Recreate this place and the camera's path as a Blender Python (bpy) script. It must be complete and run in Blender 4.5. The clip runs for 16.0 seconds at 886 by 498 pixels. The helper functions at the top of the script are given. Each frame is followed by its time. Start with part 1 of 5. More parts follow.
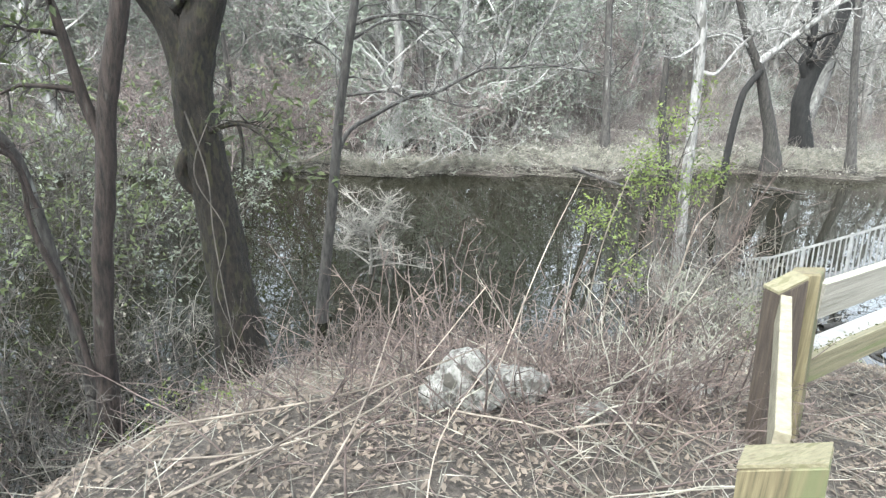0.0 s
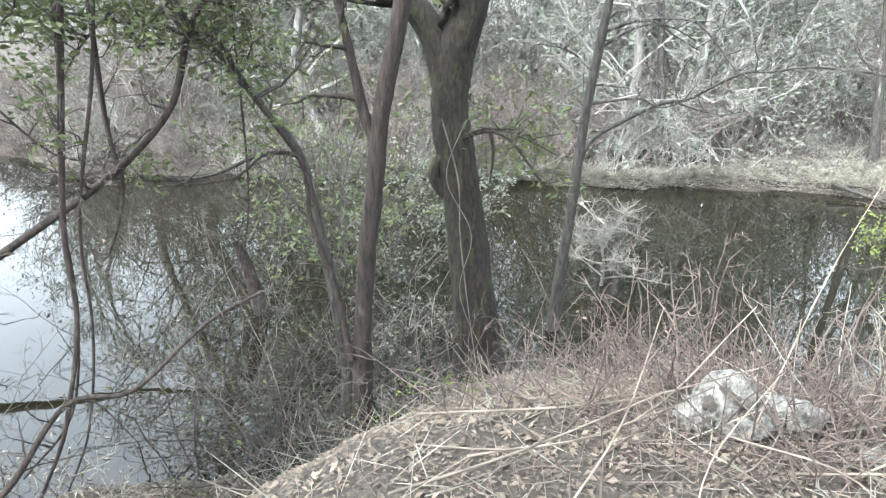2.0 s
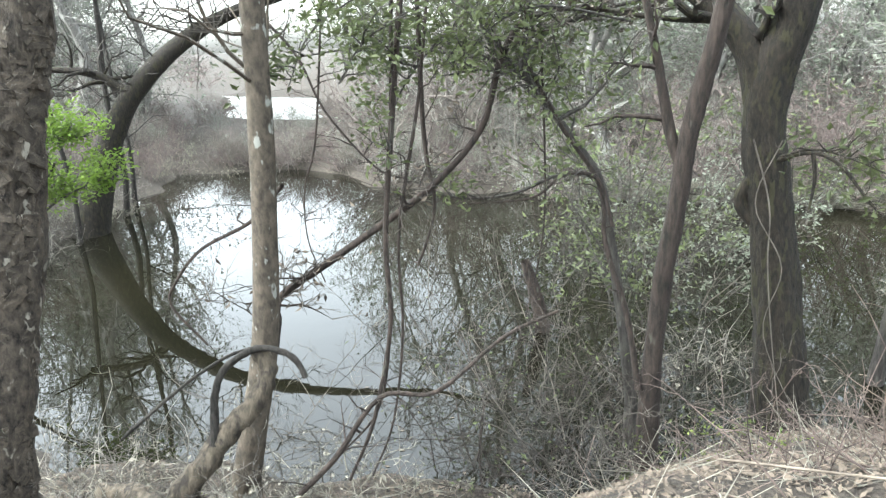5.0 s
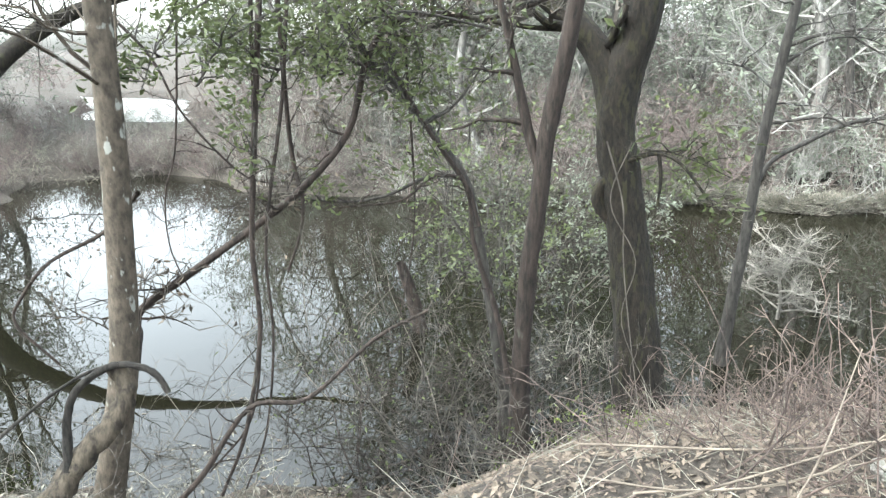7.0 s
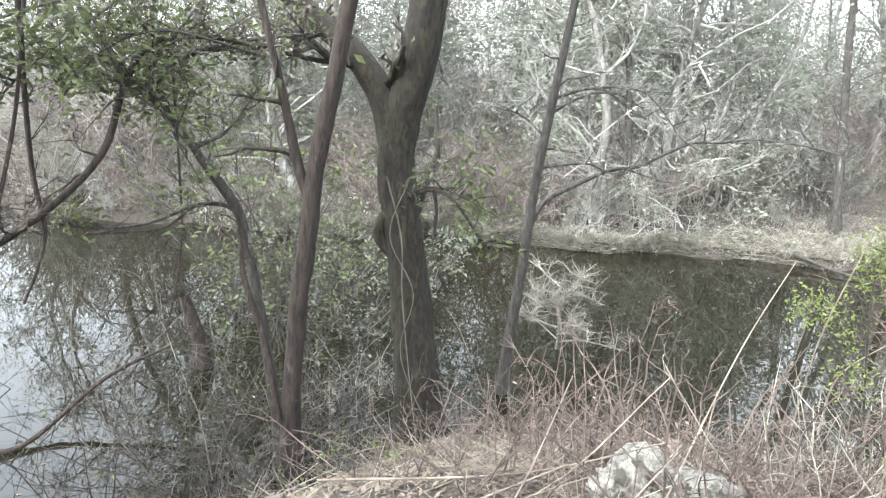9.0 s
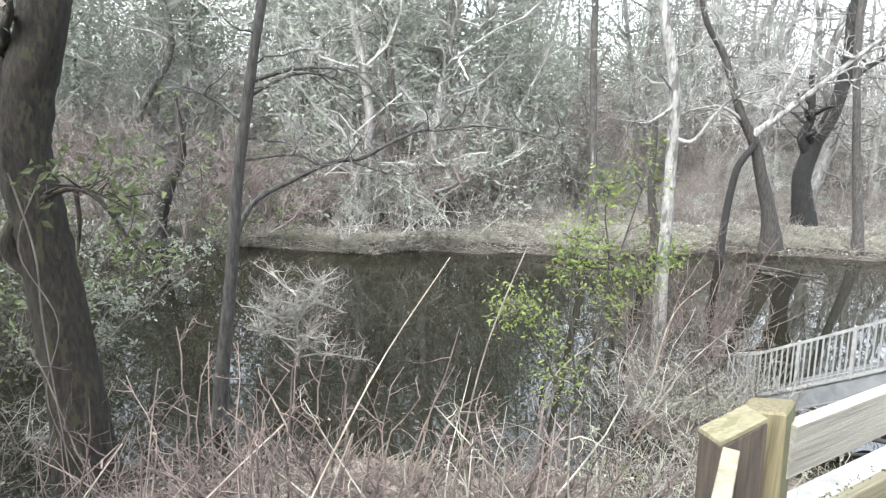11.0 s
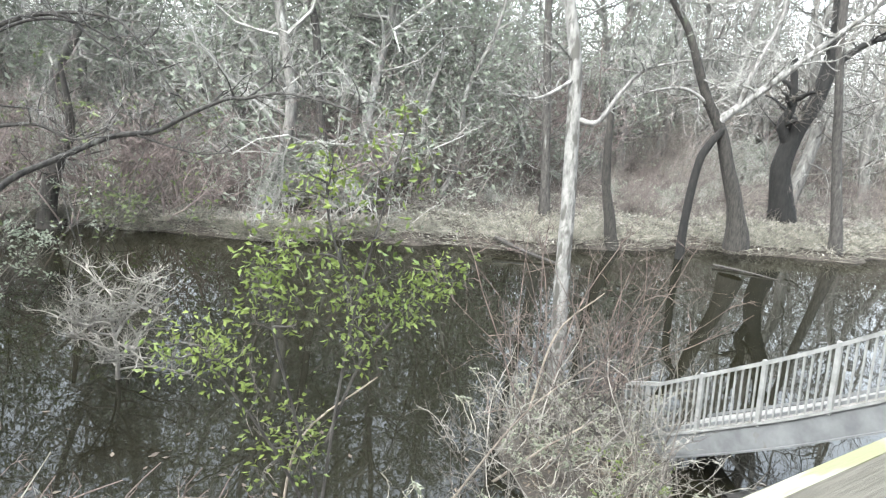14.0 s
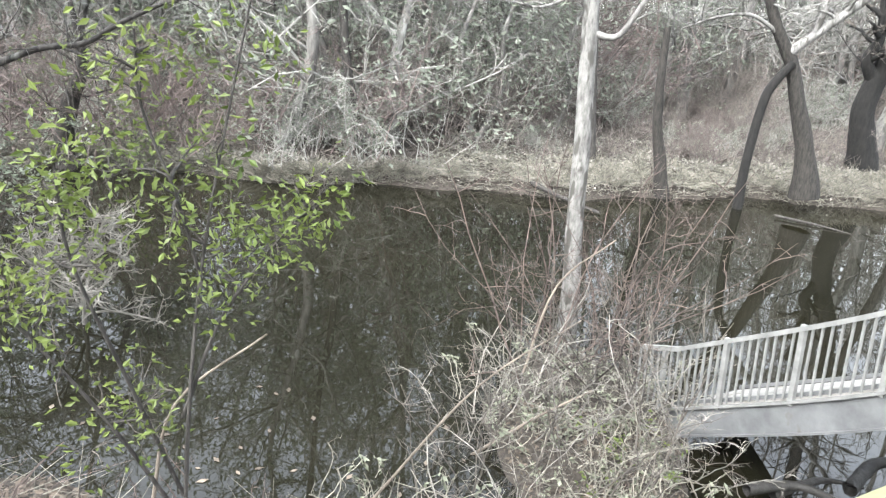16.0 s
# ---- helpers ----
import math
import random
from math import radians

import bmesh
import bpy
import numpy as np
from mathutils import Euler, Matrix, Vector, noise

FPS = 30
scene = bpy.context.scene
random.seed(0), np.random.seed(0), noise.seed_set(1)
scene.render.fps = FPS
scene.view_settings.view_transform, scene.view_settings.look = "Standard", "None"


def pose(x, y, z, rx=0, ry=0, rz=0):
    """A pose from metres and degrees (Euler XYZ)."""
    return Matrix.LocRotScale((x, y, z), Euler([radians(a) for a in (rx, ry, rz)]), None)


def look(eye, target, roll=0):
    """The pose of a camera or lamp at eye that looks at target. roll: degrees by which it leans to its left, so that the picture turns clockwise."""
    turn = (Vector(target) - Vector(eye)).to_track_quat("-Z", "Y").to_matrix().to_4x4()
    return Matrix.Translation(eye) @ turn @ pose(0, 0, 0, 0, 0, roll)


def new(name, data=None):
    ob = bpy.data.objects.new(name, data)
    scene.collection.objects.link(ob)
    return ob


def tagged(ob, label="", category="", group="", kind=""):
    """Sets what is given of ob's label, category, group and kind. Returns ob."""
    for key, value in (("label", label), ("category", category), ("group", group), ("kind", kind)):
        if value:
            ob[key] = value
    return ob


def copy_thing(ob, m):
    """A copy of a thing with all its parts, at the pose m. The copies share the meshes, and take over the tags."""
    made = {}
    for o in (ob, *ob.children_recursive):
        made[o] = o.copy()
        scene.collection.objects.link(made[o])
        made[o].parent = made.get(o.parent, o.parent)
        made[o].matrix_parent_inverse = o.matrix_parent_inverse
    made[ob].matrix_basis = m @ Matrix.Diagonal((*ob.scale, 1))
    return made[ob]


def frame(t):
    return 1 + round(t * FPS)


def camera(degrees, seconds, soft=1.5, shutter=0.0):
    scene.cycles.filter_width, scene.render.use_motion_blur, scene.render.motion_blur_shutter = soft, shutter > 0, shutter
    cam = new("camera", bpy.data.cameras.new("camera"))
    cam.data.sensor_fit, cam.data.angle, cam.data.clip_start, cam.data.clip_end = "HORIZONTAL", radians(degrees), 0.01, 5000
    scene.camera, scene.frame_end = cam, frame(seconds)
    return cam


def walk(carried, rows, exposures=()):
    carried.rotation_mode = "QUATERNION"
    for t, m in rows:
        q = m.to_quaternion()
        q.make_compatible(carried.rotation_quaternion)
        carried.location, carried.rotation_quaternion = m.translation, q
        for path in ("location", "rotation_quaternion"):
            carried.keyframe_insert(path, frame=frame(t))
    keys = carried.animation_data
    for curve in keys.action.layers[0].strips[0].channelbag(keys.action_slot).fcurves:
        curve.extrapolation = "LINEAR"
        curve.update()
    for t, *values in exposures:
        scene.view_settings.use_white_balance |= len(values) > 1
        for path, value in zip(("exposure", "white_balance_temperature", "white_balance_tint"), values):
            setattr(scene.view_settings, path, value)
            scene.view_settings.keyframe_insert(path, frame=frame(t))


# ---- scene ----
cam = camera(65.2, 16.0, soft=1.35)
PATH = [
    (0, (-0.247, -0.462, 1.799), (-0.19, 1.432, 1.157), 3.8),
    (0.5, (-0.329, -0.47, 1.777), (-0.397, 1.43, 1.156), 3.0),
    (1, (-0.36, -0.457, 1.769), (-0.538, 1.432, 1.136), 2.4),
    (1.5, (-0.373, -0.46, 1.765), (-0.591, 1.418, 1.112), 2.3),
    (2, (-0.436, -0.481, 1.761), (-0.988, 1.333, 1.124), 1.1),
    (2.5, (-0.511, -0.484, 1.751), (-1.433, 1.181, 1.137), -0.3),
    (3, (-0.56, -0.502, 1.753), (-1.735, 1.008, 1.171), -1.7),
    (5.5, (-0.563, -0.514, 1.757), (-1.802, 0.948, 1.186), -2.4),
    (6, (-0.556, -0.512, 1.764), (-1.759, 0.987, 1.211), -2.4),
    (6.5, (-0.528, -0.501, 1.764), (-1.644, 1.063, 1.209), -2.8),
    (7, (-0.489, -0.497, 1.766), (-1.45, 1.16, 1.19), -1.3),
    (7.5, (-0.463, -0.504, 1.772), (-1.289, 1.234, 1.227), 0.7),
    (8, (-0.452, -0.51, 1.778), (-1.238, 1.251, 1.247), 0.9),
    (8.5, (-0.381, -0.481, 1.766), (-1.125, 1.314, 1.292), 0.6),
    (9, (-0.167, -0.334, 1.762), (-0.69, 1.537, 1.286), 3.4),
    (9.5, (0.018, -0.117, 1.682), (-0.364, 1.778, 1.171), 3.1),
    (10, (0.238, 0.07, 1.661), (0.095, 2.01, 1.196), 3.2),
    (10.2, (0.266, 0.166, 1.666), (0.197, 2.117, 1.227), 4.6),
    (12.3, (1.229, 0.964, 1.587), (1.334, 2.914, 1.156), 2.9),
    (12.5, (1.351, 1.004, 1.616), (1.461, 2.955, 1.19), 4.8),
    (13, (1.497, 1.201, 1.634), (1.533, 3.149, 1.186), 4.4),
    (13.5, (1.642, 1.492, 1.602), (1.832, 3.424, 1.123), 3.0),
    (14, (1.801, 1.731, 1.613), (1.793, 3.675, 1.128), 5.3),
    (14.5, (1.949, 1.917, 1.536), (1.826, 3.86, 1.069), 5.8),
    (15, (2.09, 2.176, 1.466), (2.036, 4.123, 1.007), 4.8),
    (15.5, (2.279, 2.385, 1.41), (2.057, 4.296, 0.86), 4.9),
    (16, (2.356, 2.459, 1.387), (2.172, 4.349, 0.753), 4.7),
]
walk(cam, [(t, look(e, g, r)) for t, e, g, r in PATH], [(0, .17, 6000, 4), (1.5, .26, 6000, 4), (2.5, .5, 5950, 4), (3.2, .38, 6050, 3), (5.5, .32, 6150, 2), (8, .34, 6150, 3), (9.5, .38, 6200, 8), (10.2, .26, 6100, 9), (12.3, .03, 6100, 5), (14.5, .13, 6150, 6), (16, .17, 6200, 8)])


# ---- light ----
world = bpy.data.worlds.new("sky")
scene.world = world
world.use_nodes = True
wn = world.node_tree
bg = wn.nodes["Background"]
sky = wn.nodes.new("ShaderNodeTexSky")
sky.sky_type = "NISHITA"
sky.sun_disc = False
sky.sun_elevation, sky.sun_rotation = radians(48), radians(215)
sky.dust_density, sky.air_density = 4.0, 1.0
grey = wn.nodes.new("ShaderNodeHueSaturation")
grey.inputs["Saturation"].default_value = 0.22
wn.links.new(sky.outputs[0], grey.inputs["Color"])
wn.links.new(grey.outputs[0], bg.inputs[0])
bg.inputs[1].default_value = 1.08
sun = bpy.data.lights.new("sun", "SUN")
sun.energy, sun.angle, sun.color = 1.5, radians(14), (1.0, 0.97, 0.92)
sun_ob = new("sun", sun)
sun_ob.matrix_basis = look((0, 0, 0), (math.sin(radians(215 + 180)) * 0.67, math.cos(radians(215 + 180)) * 0.67, -0.74))

WATER_Z = -1.1
rnd = np.random.default_rng(7)


# ---- materials ----
def material(name, dark, light, scale=6.0, rough=0.85, bump=0.3, stretch=(1, 1, 1), spots=None, spot_scale=2.0, spot_at=0.6,
             metallic=0.0, vary=0.25, turn=0.0, see_through=0.0):
    """Two-scale noise between two colours, optional patches of a third, bump, and a change from piece to piece."""
    dark, light = [k * .34 for k in dark], [k * .44 for k in light]
    spots = [k * .44 for k in spots] if spots else None
    m = bpy.data.materials.new(name)
    m.use_nodes = True
    t = m.node_tree
    b = t.nodes["Principled BSDF"]
    co = t.nodes.new("ShaderNodeTexCoord")
    mp = t.nodes.new("ShaderNodeMapping")
    mp.inputs["Scale"].default_value = stretch
    if turn:
        mp.vector_type = "TEXTURE"
        mp.inputs["Scale"].default_value = [1 / k for k in stretch]
        mp.inputs["Rotation"].default_value = (0, 0, turn)
    t.links.new(co.outputs["Object"], mp.inputs[0])
    fine = t.nodes.new("ShaderNodeTexNoise")
    fine.inputs["Scale"].default_value, fine.inputs["Detail"].default_value = scale, 6
    fine.inputs["Roughness"].default_value = 0.65
    t.links.new(mp.outputs[0], fine.inputs["Vector"])
    ramp = t.nodes.new("ShaderNodeValToRGB")
    ramp.color_ramp.elements[0].position, ramp.color_ramp.elements[1].position = 0.32, 0.7
    ramp.color_ramp.elements[0].color, ramp.color_ramp.elements[1].color = (*dark, 1), (*light, 1)
    t.links.new(fine.outputs["Fac"], ramp.inputs[0])
    out = ramp.outputs[0]
    if spots:
        big = t.nodes.new("ShaderNodeTexNoise")
        big.inputs["Scale"].default_value, big.inputs["Detail"].default_value = spot_scale, 3
        t.links.new(mp.outputs[0], big.inputs["Vector"])
        edge = t.nodes.new("ShaderNodeMapRange")
        edge.inputs[1].default_value, edge.inputs[2].default_value = spot_at, spot_at + 0.06
        t.links.new(big.outputs["Fac"], edge.inputs[0])
        mix = t.nodes.new("ShaderNodeMix")
        mix.data_type = "RGBA"
        t.links.new(edge.outputs[0], mix.inputs[0])
        t.links.new(out, mix.inputs[6])
        mix.inputs[7].default_value = (*spots, 1)
        out = mix.outputs[2]
    if vary:
        geo = t.nodes.new("ShaderNodeNewGeometry")
        info = t.nodes.new("ShaderNodeObjectInfo")
        add = t.nodes.new("ShaderNodeMath")
        add.operation = "ADD"
        t.links.new(geo.outputs["Random Per Island"], add.inputs[0])
        t.links.new(info.outputs["Random"], add.inputs[1])
        val = t.nodes.new("ShaderNodeMapRange")
        val.inputs[2].default_value = 2.0
        val.inputs[3].default_value, val.inputs[4].default_value = 1 - vary, 1 + vary
        t.links.new(add.outputs[0], val.inputs[0])
        hsv = t.nodes.new("ShaderNodeHueSaturation")
        t.links.new(val.outputs[0], hsv.inputs["Value"])
        t.links.new(out, hsv.inputs["Color"])
        out = hsv.outputs[0]
    t.links.new(out, b.inputs["Base Color"])
    b.inputs["Roughness"].default_value, b.inputs["Metallic"].default_value = rough, metallic
    if bump:
        bp = t.nodes.new("ShaderNodeBump")
        bp.inputs["Strength"].default_value, bp.inputs["Distance"].default_value = bump, 0.02
        t.links.new(fine.outputs["Fac"], bp.inputs["Height"])
        t.links.new(bp.outputs[0], b.inputs["Normal"])
    if see_through:
        tr = t.nodes.new("ShaderNodeBsdfTranslucent")
        t.links.new(out, tr.inputs[0])
        ms = t.nodes.new("ShaderNodeMixShader")
        ms.inputs[0].default_value = see_through
        t.links.new(b.outputs[0], ms.inputs[1])
        t.links.new(tr.outputs[0], ms.inputs[2])
        t.links.new(ms.outputs[0], t.nodes["Material Output"].inputs[0])
    return m


SOIL = material("leafy soil", (.045, .037, .03), (.18, .15, .12), 26, .95, .9, spots=(.09, .075, .06), spot_scale=3.5, vary=0)
BARK = material("dark bark", (.012, .010, .009), (.092, .081, .068), 34, .95, 1.0, (1, 1, .22), spots=(.10, .105, .075), spot_scale=5, spot_at=.64)
MOSSY = material("mossy bark", (.006, .0045, .003), (.066, .05, .033), 40, .95, 1.0, (1, 1, .35), spots=(.062, .057, .026), spot_scale=20, spot_at=.55)
SPOTTED = material("lichen spotted bark", (.085, .068, .05), (.27, .22, .165), 26, .9, .7, (1, 1, .6), spots=(.60, .61, .55), spot_scale=17, spot_at=.62)
FLAKY = material("flaking bark", (.010, .007, .005), (.24, .195, .15), 30, .95, 1.0, (1, 1, .6), spots=(.55, .51, .43), spot_scale=18, spot_at=.62, vary=.6)
PALE = material("pale bark", (.20, .19, .175), (.60, .58, .54), 30, .85, .6, (1, 1, .3), spots=(.14, .132, .115), spot_scale=14, spot_at=.55)
GREYBARK = material("grey bark", (.035, .031, .028), (.17, .155, .138), 32, .95, .8, (1, 1, .25), spots=(.30, .30, .27), spot_scale=9, spot_at=.66)
BLACKBARK = material("charred black bark", (.004, .004, .0035), (.034, .03, .026), 22, .95, .9, (1, 1, .3))
REDWOOD = material("brown bark", (.016, .011, .009), (.11, .079, .064), 36, .95, 1.0, (1, 1, .25), spots=(.15, .14, .115), spot_scale=14, spot_at=.63)
DRIFT = material("weathered root wood", (.03, .023, .017), (.36, .295, .215), 30, .9, 1.0, (1, 1, .3), spots=(.06, .047, .035), spot_scale=12, spot_at=.55)
TWIG = material("grey brown twigs", (.07, .06, .05), (.28, .25, .215), 5, .95, 0, vary=.65)
# Haze over the far woods is painted in: paler twigs, stems and bark.
HAZETWIG = material("distant haze paled twigs", (.34, .335, .305), (.84, .815, .75), 1.2, .95, 0, vary=.55)
HAZEBROWN = material("distant haze paled brown stems", (.24, .205, .18), (.53, .465, .415), 1.2, .95, 0, vary=.5)
HAZERED = material("distant haze paled reddish stems", (.23, .18, .165), (.50, .40, .37), 1.2, .95, 0, vary=.5)
HAZEBARK = material("distant haze paled grey bark", (.15, .142, .13), (.44, .42, .385), 14, .95, .6, (1, 1, .25), spots=(.55, .55, .51), spot_scale=5, spot_at=.6, vary=.4)
BRAMBLE = material("red brown brambles", (.05, .034, .03), (.33, .25, .215), 5, .9, 0, vary=.75)
STRAW = material("pale dead stems", (.22, .20, .155), (.66, .625, .52), 6, .9, 0, vary=.6)
LICHEN = material("lichen grey twigs", (.38, .37, .34), (.76, .74, .68), 6, .9, 0, vary=.35)
PALELEAF = material("bleached leaves", (.30, .275, .225), (.86, .82, .72), 2, .8, 0, vary=.6)
CANE = material("weathered tan canes", (.17, .135, .105), (.54, .46, .37), 6, .9, 0, vary=.6)
ASHTWIG = material("ash brown twigs", (.22, .20, .175), (.60, .565, .50), 6, .9, 0, vary=.6)
LITTER = material("dry leaves", (.09, .066, .048), (.42, .34, .26), 3, .8, 0, vary=.7)
GREEN = material("evergreen leaves", (.08, .115, .04), (.34, .40, .17), 3, .55, 0, vary=.55, see_through=.4)
# Far leaves carry the same haze as a paler green.
HAZEGREEN = material("haze paled evergreen leaves", (.31, .375, .27), (.80, .845, .70), 1, .8, 0, vary=.4, see_through=.5)
FRESH = material("fresh yellow green leaves", (.13, .21, .04), (.40, .49, .12), 3, .55, 0, vary=.5, see_through=.4)
SHOOT = material("pale green leaves", (.26, .30, .19), (.66, .69, .52), 4, .7, 0, vary=.5, see_through=.3)
WETWOOD = material("wet black timber", (.012, .011, .010), (.06, .055, .048), 16, .7, .8, (1, 1, .4))
LIME = material("lime green leaves", (.27, .48, .05), (.52, .76, .12), 3, .55, 0, vary=.3, see_through=.45)
ROCKM = material("pitted limestone", (.16, .148, .128), (.70, .68, .62), 26, .95, 1.0, spots=(.13, .118, .095), spot_scale=14, spot_at=.55)
RAILW = material("treated rail timber", (.40, .375, .305), (.60, .57, .485), 5, .75, .35, (.35, 9, 9), spots=(.41, .405, .29), spot_scale=1.3, spot_at=.6, turn=.6, vary=.08)
POSTW = material("treated post timber", (.17, .14, .068), (.34, .285, .155), 8, .75, .35, (9, 9, .4), spots=(.19, .20, .09), spot_scale=1.1, spot_at=.56, vary=.08)
BROWNW = material("dark brown timber", (.05, .036, .026), (.135, .10, .07), 8, .85, .4, (9, 9, .4), vary=.08)
ENDW = material("cut timber end", (.37, .32, .205), (.56, .51, .37), 20, .8, .3, spots=(.28, .26, .16), spot_scale=9, spot_at=.6, vary=.05)
CAPW = material("weathered post top", (.27, .235, .13), (.40, .36, .22), 24, .8, .4, (1, 4, 4), spots=(.20, .19, .09), spot_scale=7, spot_at=.58, vary=.05)
STEEL = material("grey painted steel", (.24, .245, .25), (.36, .365, .365), 5, .6, .08, metallic=.1, spots=(.22, .205, .175), spot_scale=6, spot_at=.66, vary=.06)
BALUST = material("galvanised balusters", (.36, .36, .345), (.58, .58, .555), 8, .6, .05, metallic=.1, vary=.15)
DECK = material("pale concrete deck", (.55, .53, .49), (.76, .74, .69), 8, .9, .2, spots=(.40, .37, .31), spot_scale=5, spot_at=.62, vary=0)
MOSS = material("moss", (.10, .11, .04), (.26, .26, .11), 20, .95, .6, vary=.3)
RAILTOP = material("rail top filmed with moss", (.38, .37, .255), (.62, .60, .49), 9, .85, .4, (.5, 4, 4), spots=(.33, .335, .18), spot_scale=4, spot_at=.55, turn=.6, vary=.05)
# Olive tan, and darkened further since the lower rail gets less light.
LOWRAIL = material("dimmed olive tan rail timber", (.25, .22, .125), (.42, .38, .24), 6, .75, .35, (.35, 9, 9), spots=(.22, .235, .10), spot_scale=2, spot_at=.56, turn=.6, vary=.08)


def water_material():
    m = bpy.data.materials.new("still dark water")
    m.use_nodes = True
    t = m.node_tree
    b = t.nodes["Principled BSDF"]
    n = t.nodes.new("ShaderNodeTexNoise")
    n.inputs["Scale"].default_value, n.inputs["Detail"].default_value = 0.35, 3
    ramp = t.nodes.new("ShaderNodeValToRGB")
    ramp.color_ramp.elements[0].color, ramp.color_ramp.elements[1].color = (.004, .0045, .003, 1), (.014, .0125, .007, 1)
    co = t.nodes.new("ShaderNodeTexCoord")
    t.links.new(co.outputs["Object"], n.inputs["Vector"])
    t.links.new(n.outputs["Fac"], ramp.inputs[0])
    t.links.new(ramp.outputs[0], b.inputs["Base Color"])
    b.inputs["Roughness"].default_value, b.inputs["IOR"].default_value = 0.012, 1.56
    r = t.nodes.new("ShaderNodeTexNoise")
    r.inputs["Scale"].default_value, r.inputs["Detail"].default_value = 2.2, 2
    t.links.new(co.outputs["Object"], r.inputs["Vector"])
    bp = t.nodes.new("ShaderNodeBump")
    bp.inputs["Strength"].default_value, bp.inputs["Distance"].default_value = 0.03, 0.04
    t.links.new(r.outputs["Fac"], bp.inputs["Height"])
    t.links.new(bp.outputs[0], b.inputs["Normal"])
    return m


WATERM = water_material()


# ---- mesh building ----
class Geo:
    """Vertices and quads, gathered in world metres."""

    def __init__(self):
        self.v, self.q, self.n = [], [], 0

    def add(self, v, q):
        self.v.append(np.asarray(v, float).reshape(-1, 3))
        self.q.append(np.asarray(q, int).reshape(-1, 4) + self.n)
        self.n += len(self.v[-1])


def make_mesh(name, g, mat_, origin=(0, 0, 0), smooth=False):
    me = bpy.data.meshes.new(name)
    v = np.concatenate(g.v) - np.array(origin, float)
    q = np.concatenate(g.q)
    me.vertices.add(len(v))
    me.vertices.foreach_set("co", v.ravel())
    me.loops.add(q.size)
    me.loops.foreach_set("vertex_index", q.ravel().astype(np.int32))
    me.polygons.add(len(q))
    me.polygons.foreach_set("loop_start", np.arange(0, q.size, 4, dtype=np.int32))
    me.polygons.foreach_set("use_smooth", np.full(len(q), smooth))
    me.update(calc_edges=True)
    me.validate()
    me.materials.append(mat_)
    return me


def thing(name, at, label, category, group="", kind=""):
    ob = new(name)
    ob.empty_display_size = 0.1
    ob.location = at
    return tagged(ob, label, category, group, kind)


def part(name, g, mat_, parent, label="", smooth=False, kind=""):
    """One mesh under a thing (or a part of one); g is in world metres."""
    o = Vector(parent.location)
    if parent.parent:
        o = o + Vector(parent.parent.location)
    me = make_mesh(name, g, mat_, o, smooth)
    ob = new(name, me)
    ob.parent = parent
    return tagged(ob, label, kind=kind)


def single(name, g, mat_, at, label, category, group="", kind="", smooth=False):
    ob = new(name, make_mesh(name, g, mat_, at, smooth))
    ob.location = at
    return tagged(ob, label, category, group, kind)


def smooth_line(pts, per=4):
    """A rounder polyline through the given points."""
    p = np.asarray(pts, float)
    if len(p) < 3:
        s = np.linspace(0, 1, per + 1)[:, None]
        return p[0] + (p[-1] - p[0]) * s
    e = np.vstack([2 * p[0] - p[1], p, 2 * p[-1] - p[-2]])
    out = []
    for i in range(1, len(e) - 2):
        for s in np.linspace(0, 1, per, endpoint=False):
            a, b, c, d = e[i - 1], e[i], e[i + 1], e[i + 2]
            out.append(.5 * (2 * b + (c - a) * s + (2 * a - 5 * b + 4 * c - d) * s * s + (3 * b - a - 3 * c + d) * s ** 3))
    return np.vstack([out, p[-1]])


def tube(g, pts, r0, r1, sides=7, rough=0.0, flare=0.0, power=1.0):
    p = np.asarray(pts, float)
    n = len(p)
    s = np.linspace(0, 1, n)
    r = r0 + (r1 - r0) * s ** power
    if flare:
        r = r * (1 + flare * np.exp(-s * 14))
    t = np.gradient(p, axis=0)
    t /= np.linalg.norm(t, axis=1)[:, None] + 1e-9
    ref = np.array([.31, .93, .2]) if abs(t[0][2]) > .6 else np.array([.1, .2, .97])
    u = np.cross(t, ref)
    u /= np.linalg.norm(u, axis=1)[:, None] + 1e-9
    w = np.cross(t, u)
    a = np.linspace(0, 2 * np.pi, sides, endpoint=False)
    rr = r[:, None] * np.ones(sides)
    if rough:
        k = rnd.uniform(-1, 1, (n, sides))
        k[1:-1] = (k[:-2] + k[1:-1] + k[2:]) / 3
        rr = rr * (1 + rough * k)
    ring = p[:, None, :] + rr[:, :, None] * (np.cos(a)[None, :, None] * u[:, None, :] + np.sin(a)[None, :, None] * w[:, None, :])
    i, j = np.meshgrid(np.arange(n - 1), np.arange(sides), indexing="ij")
    j2 = (j + 1) % sides
    q = np.stack([i * sides + j, i * sides + j2, (i + 1) * sides + j2, (i + 1) * sides + j], -1).reshape(-1, 4)
    g.add(ring, q)


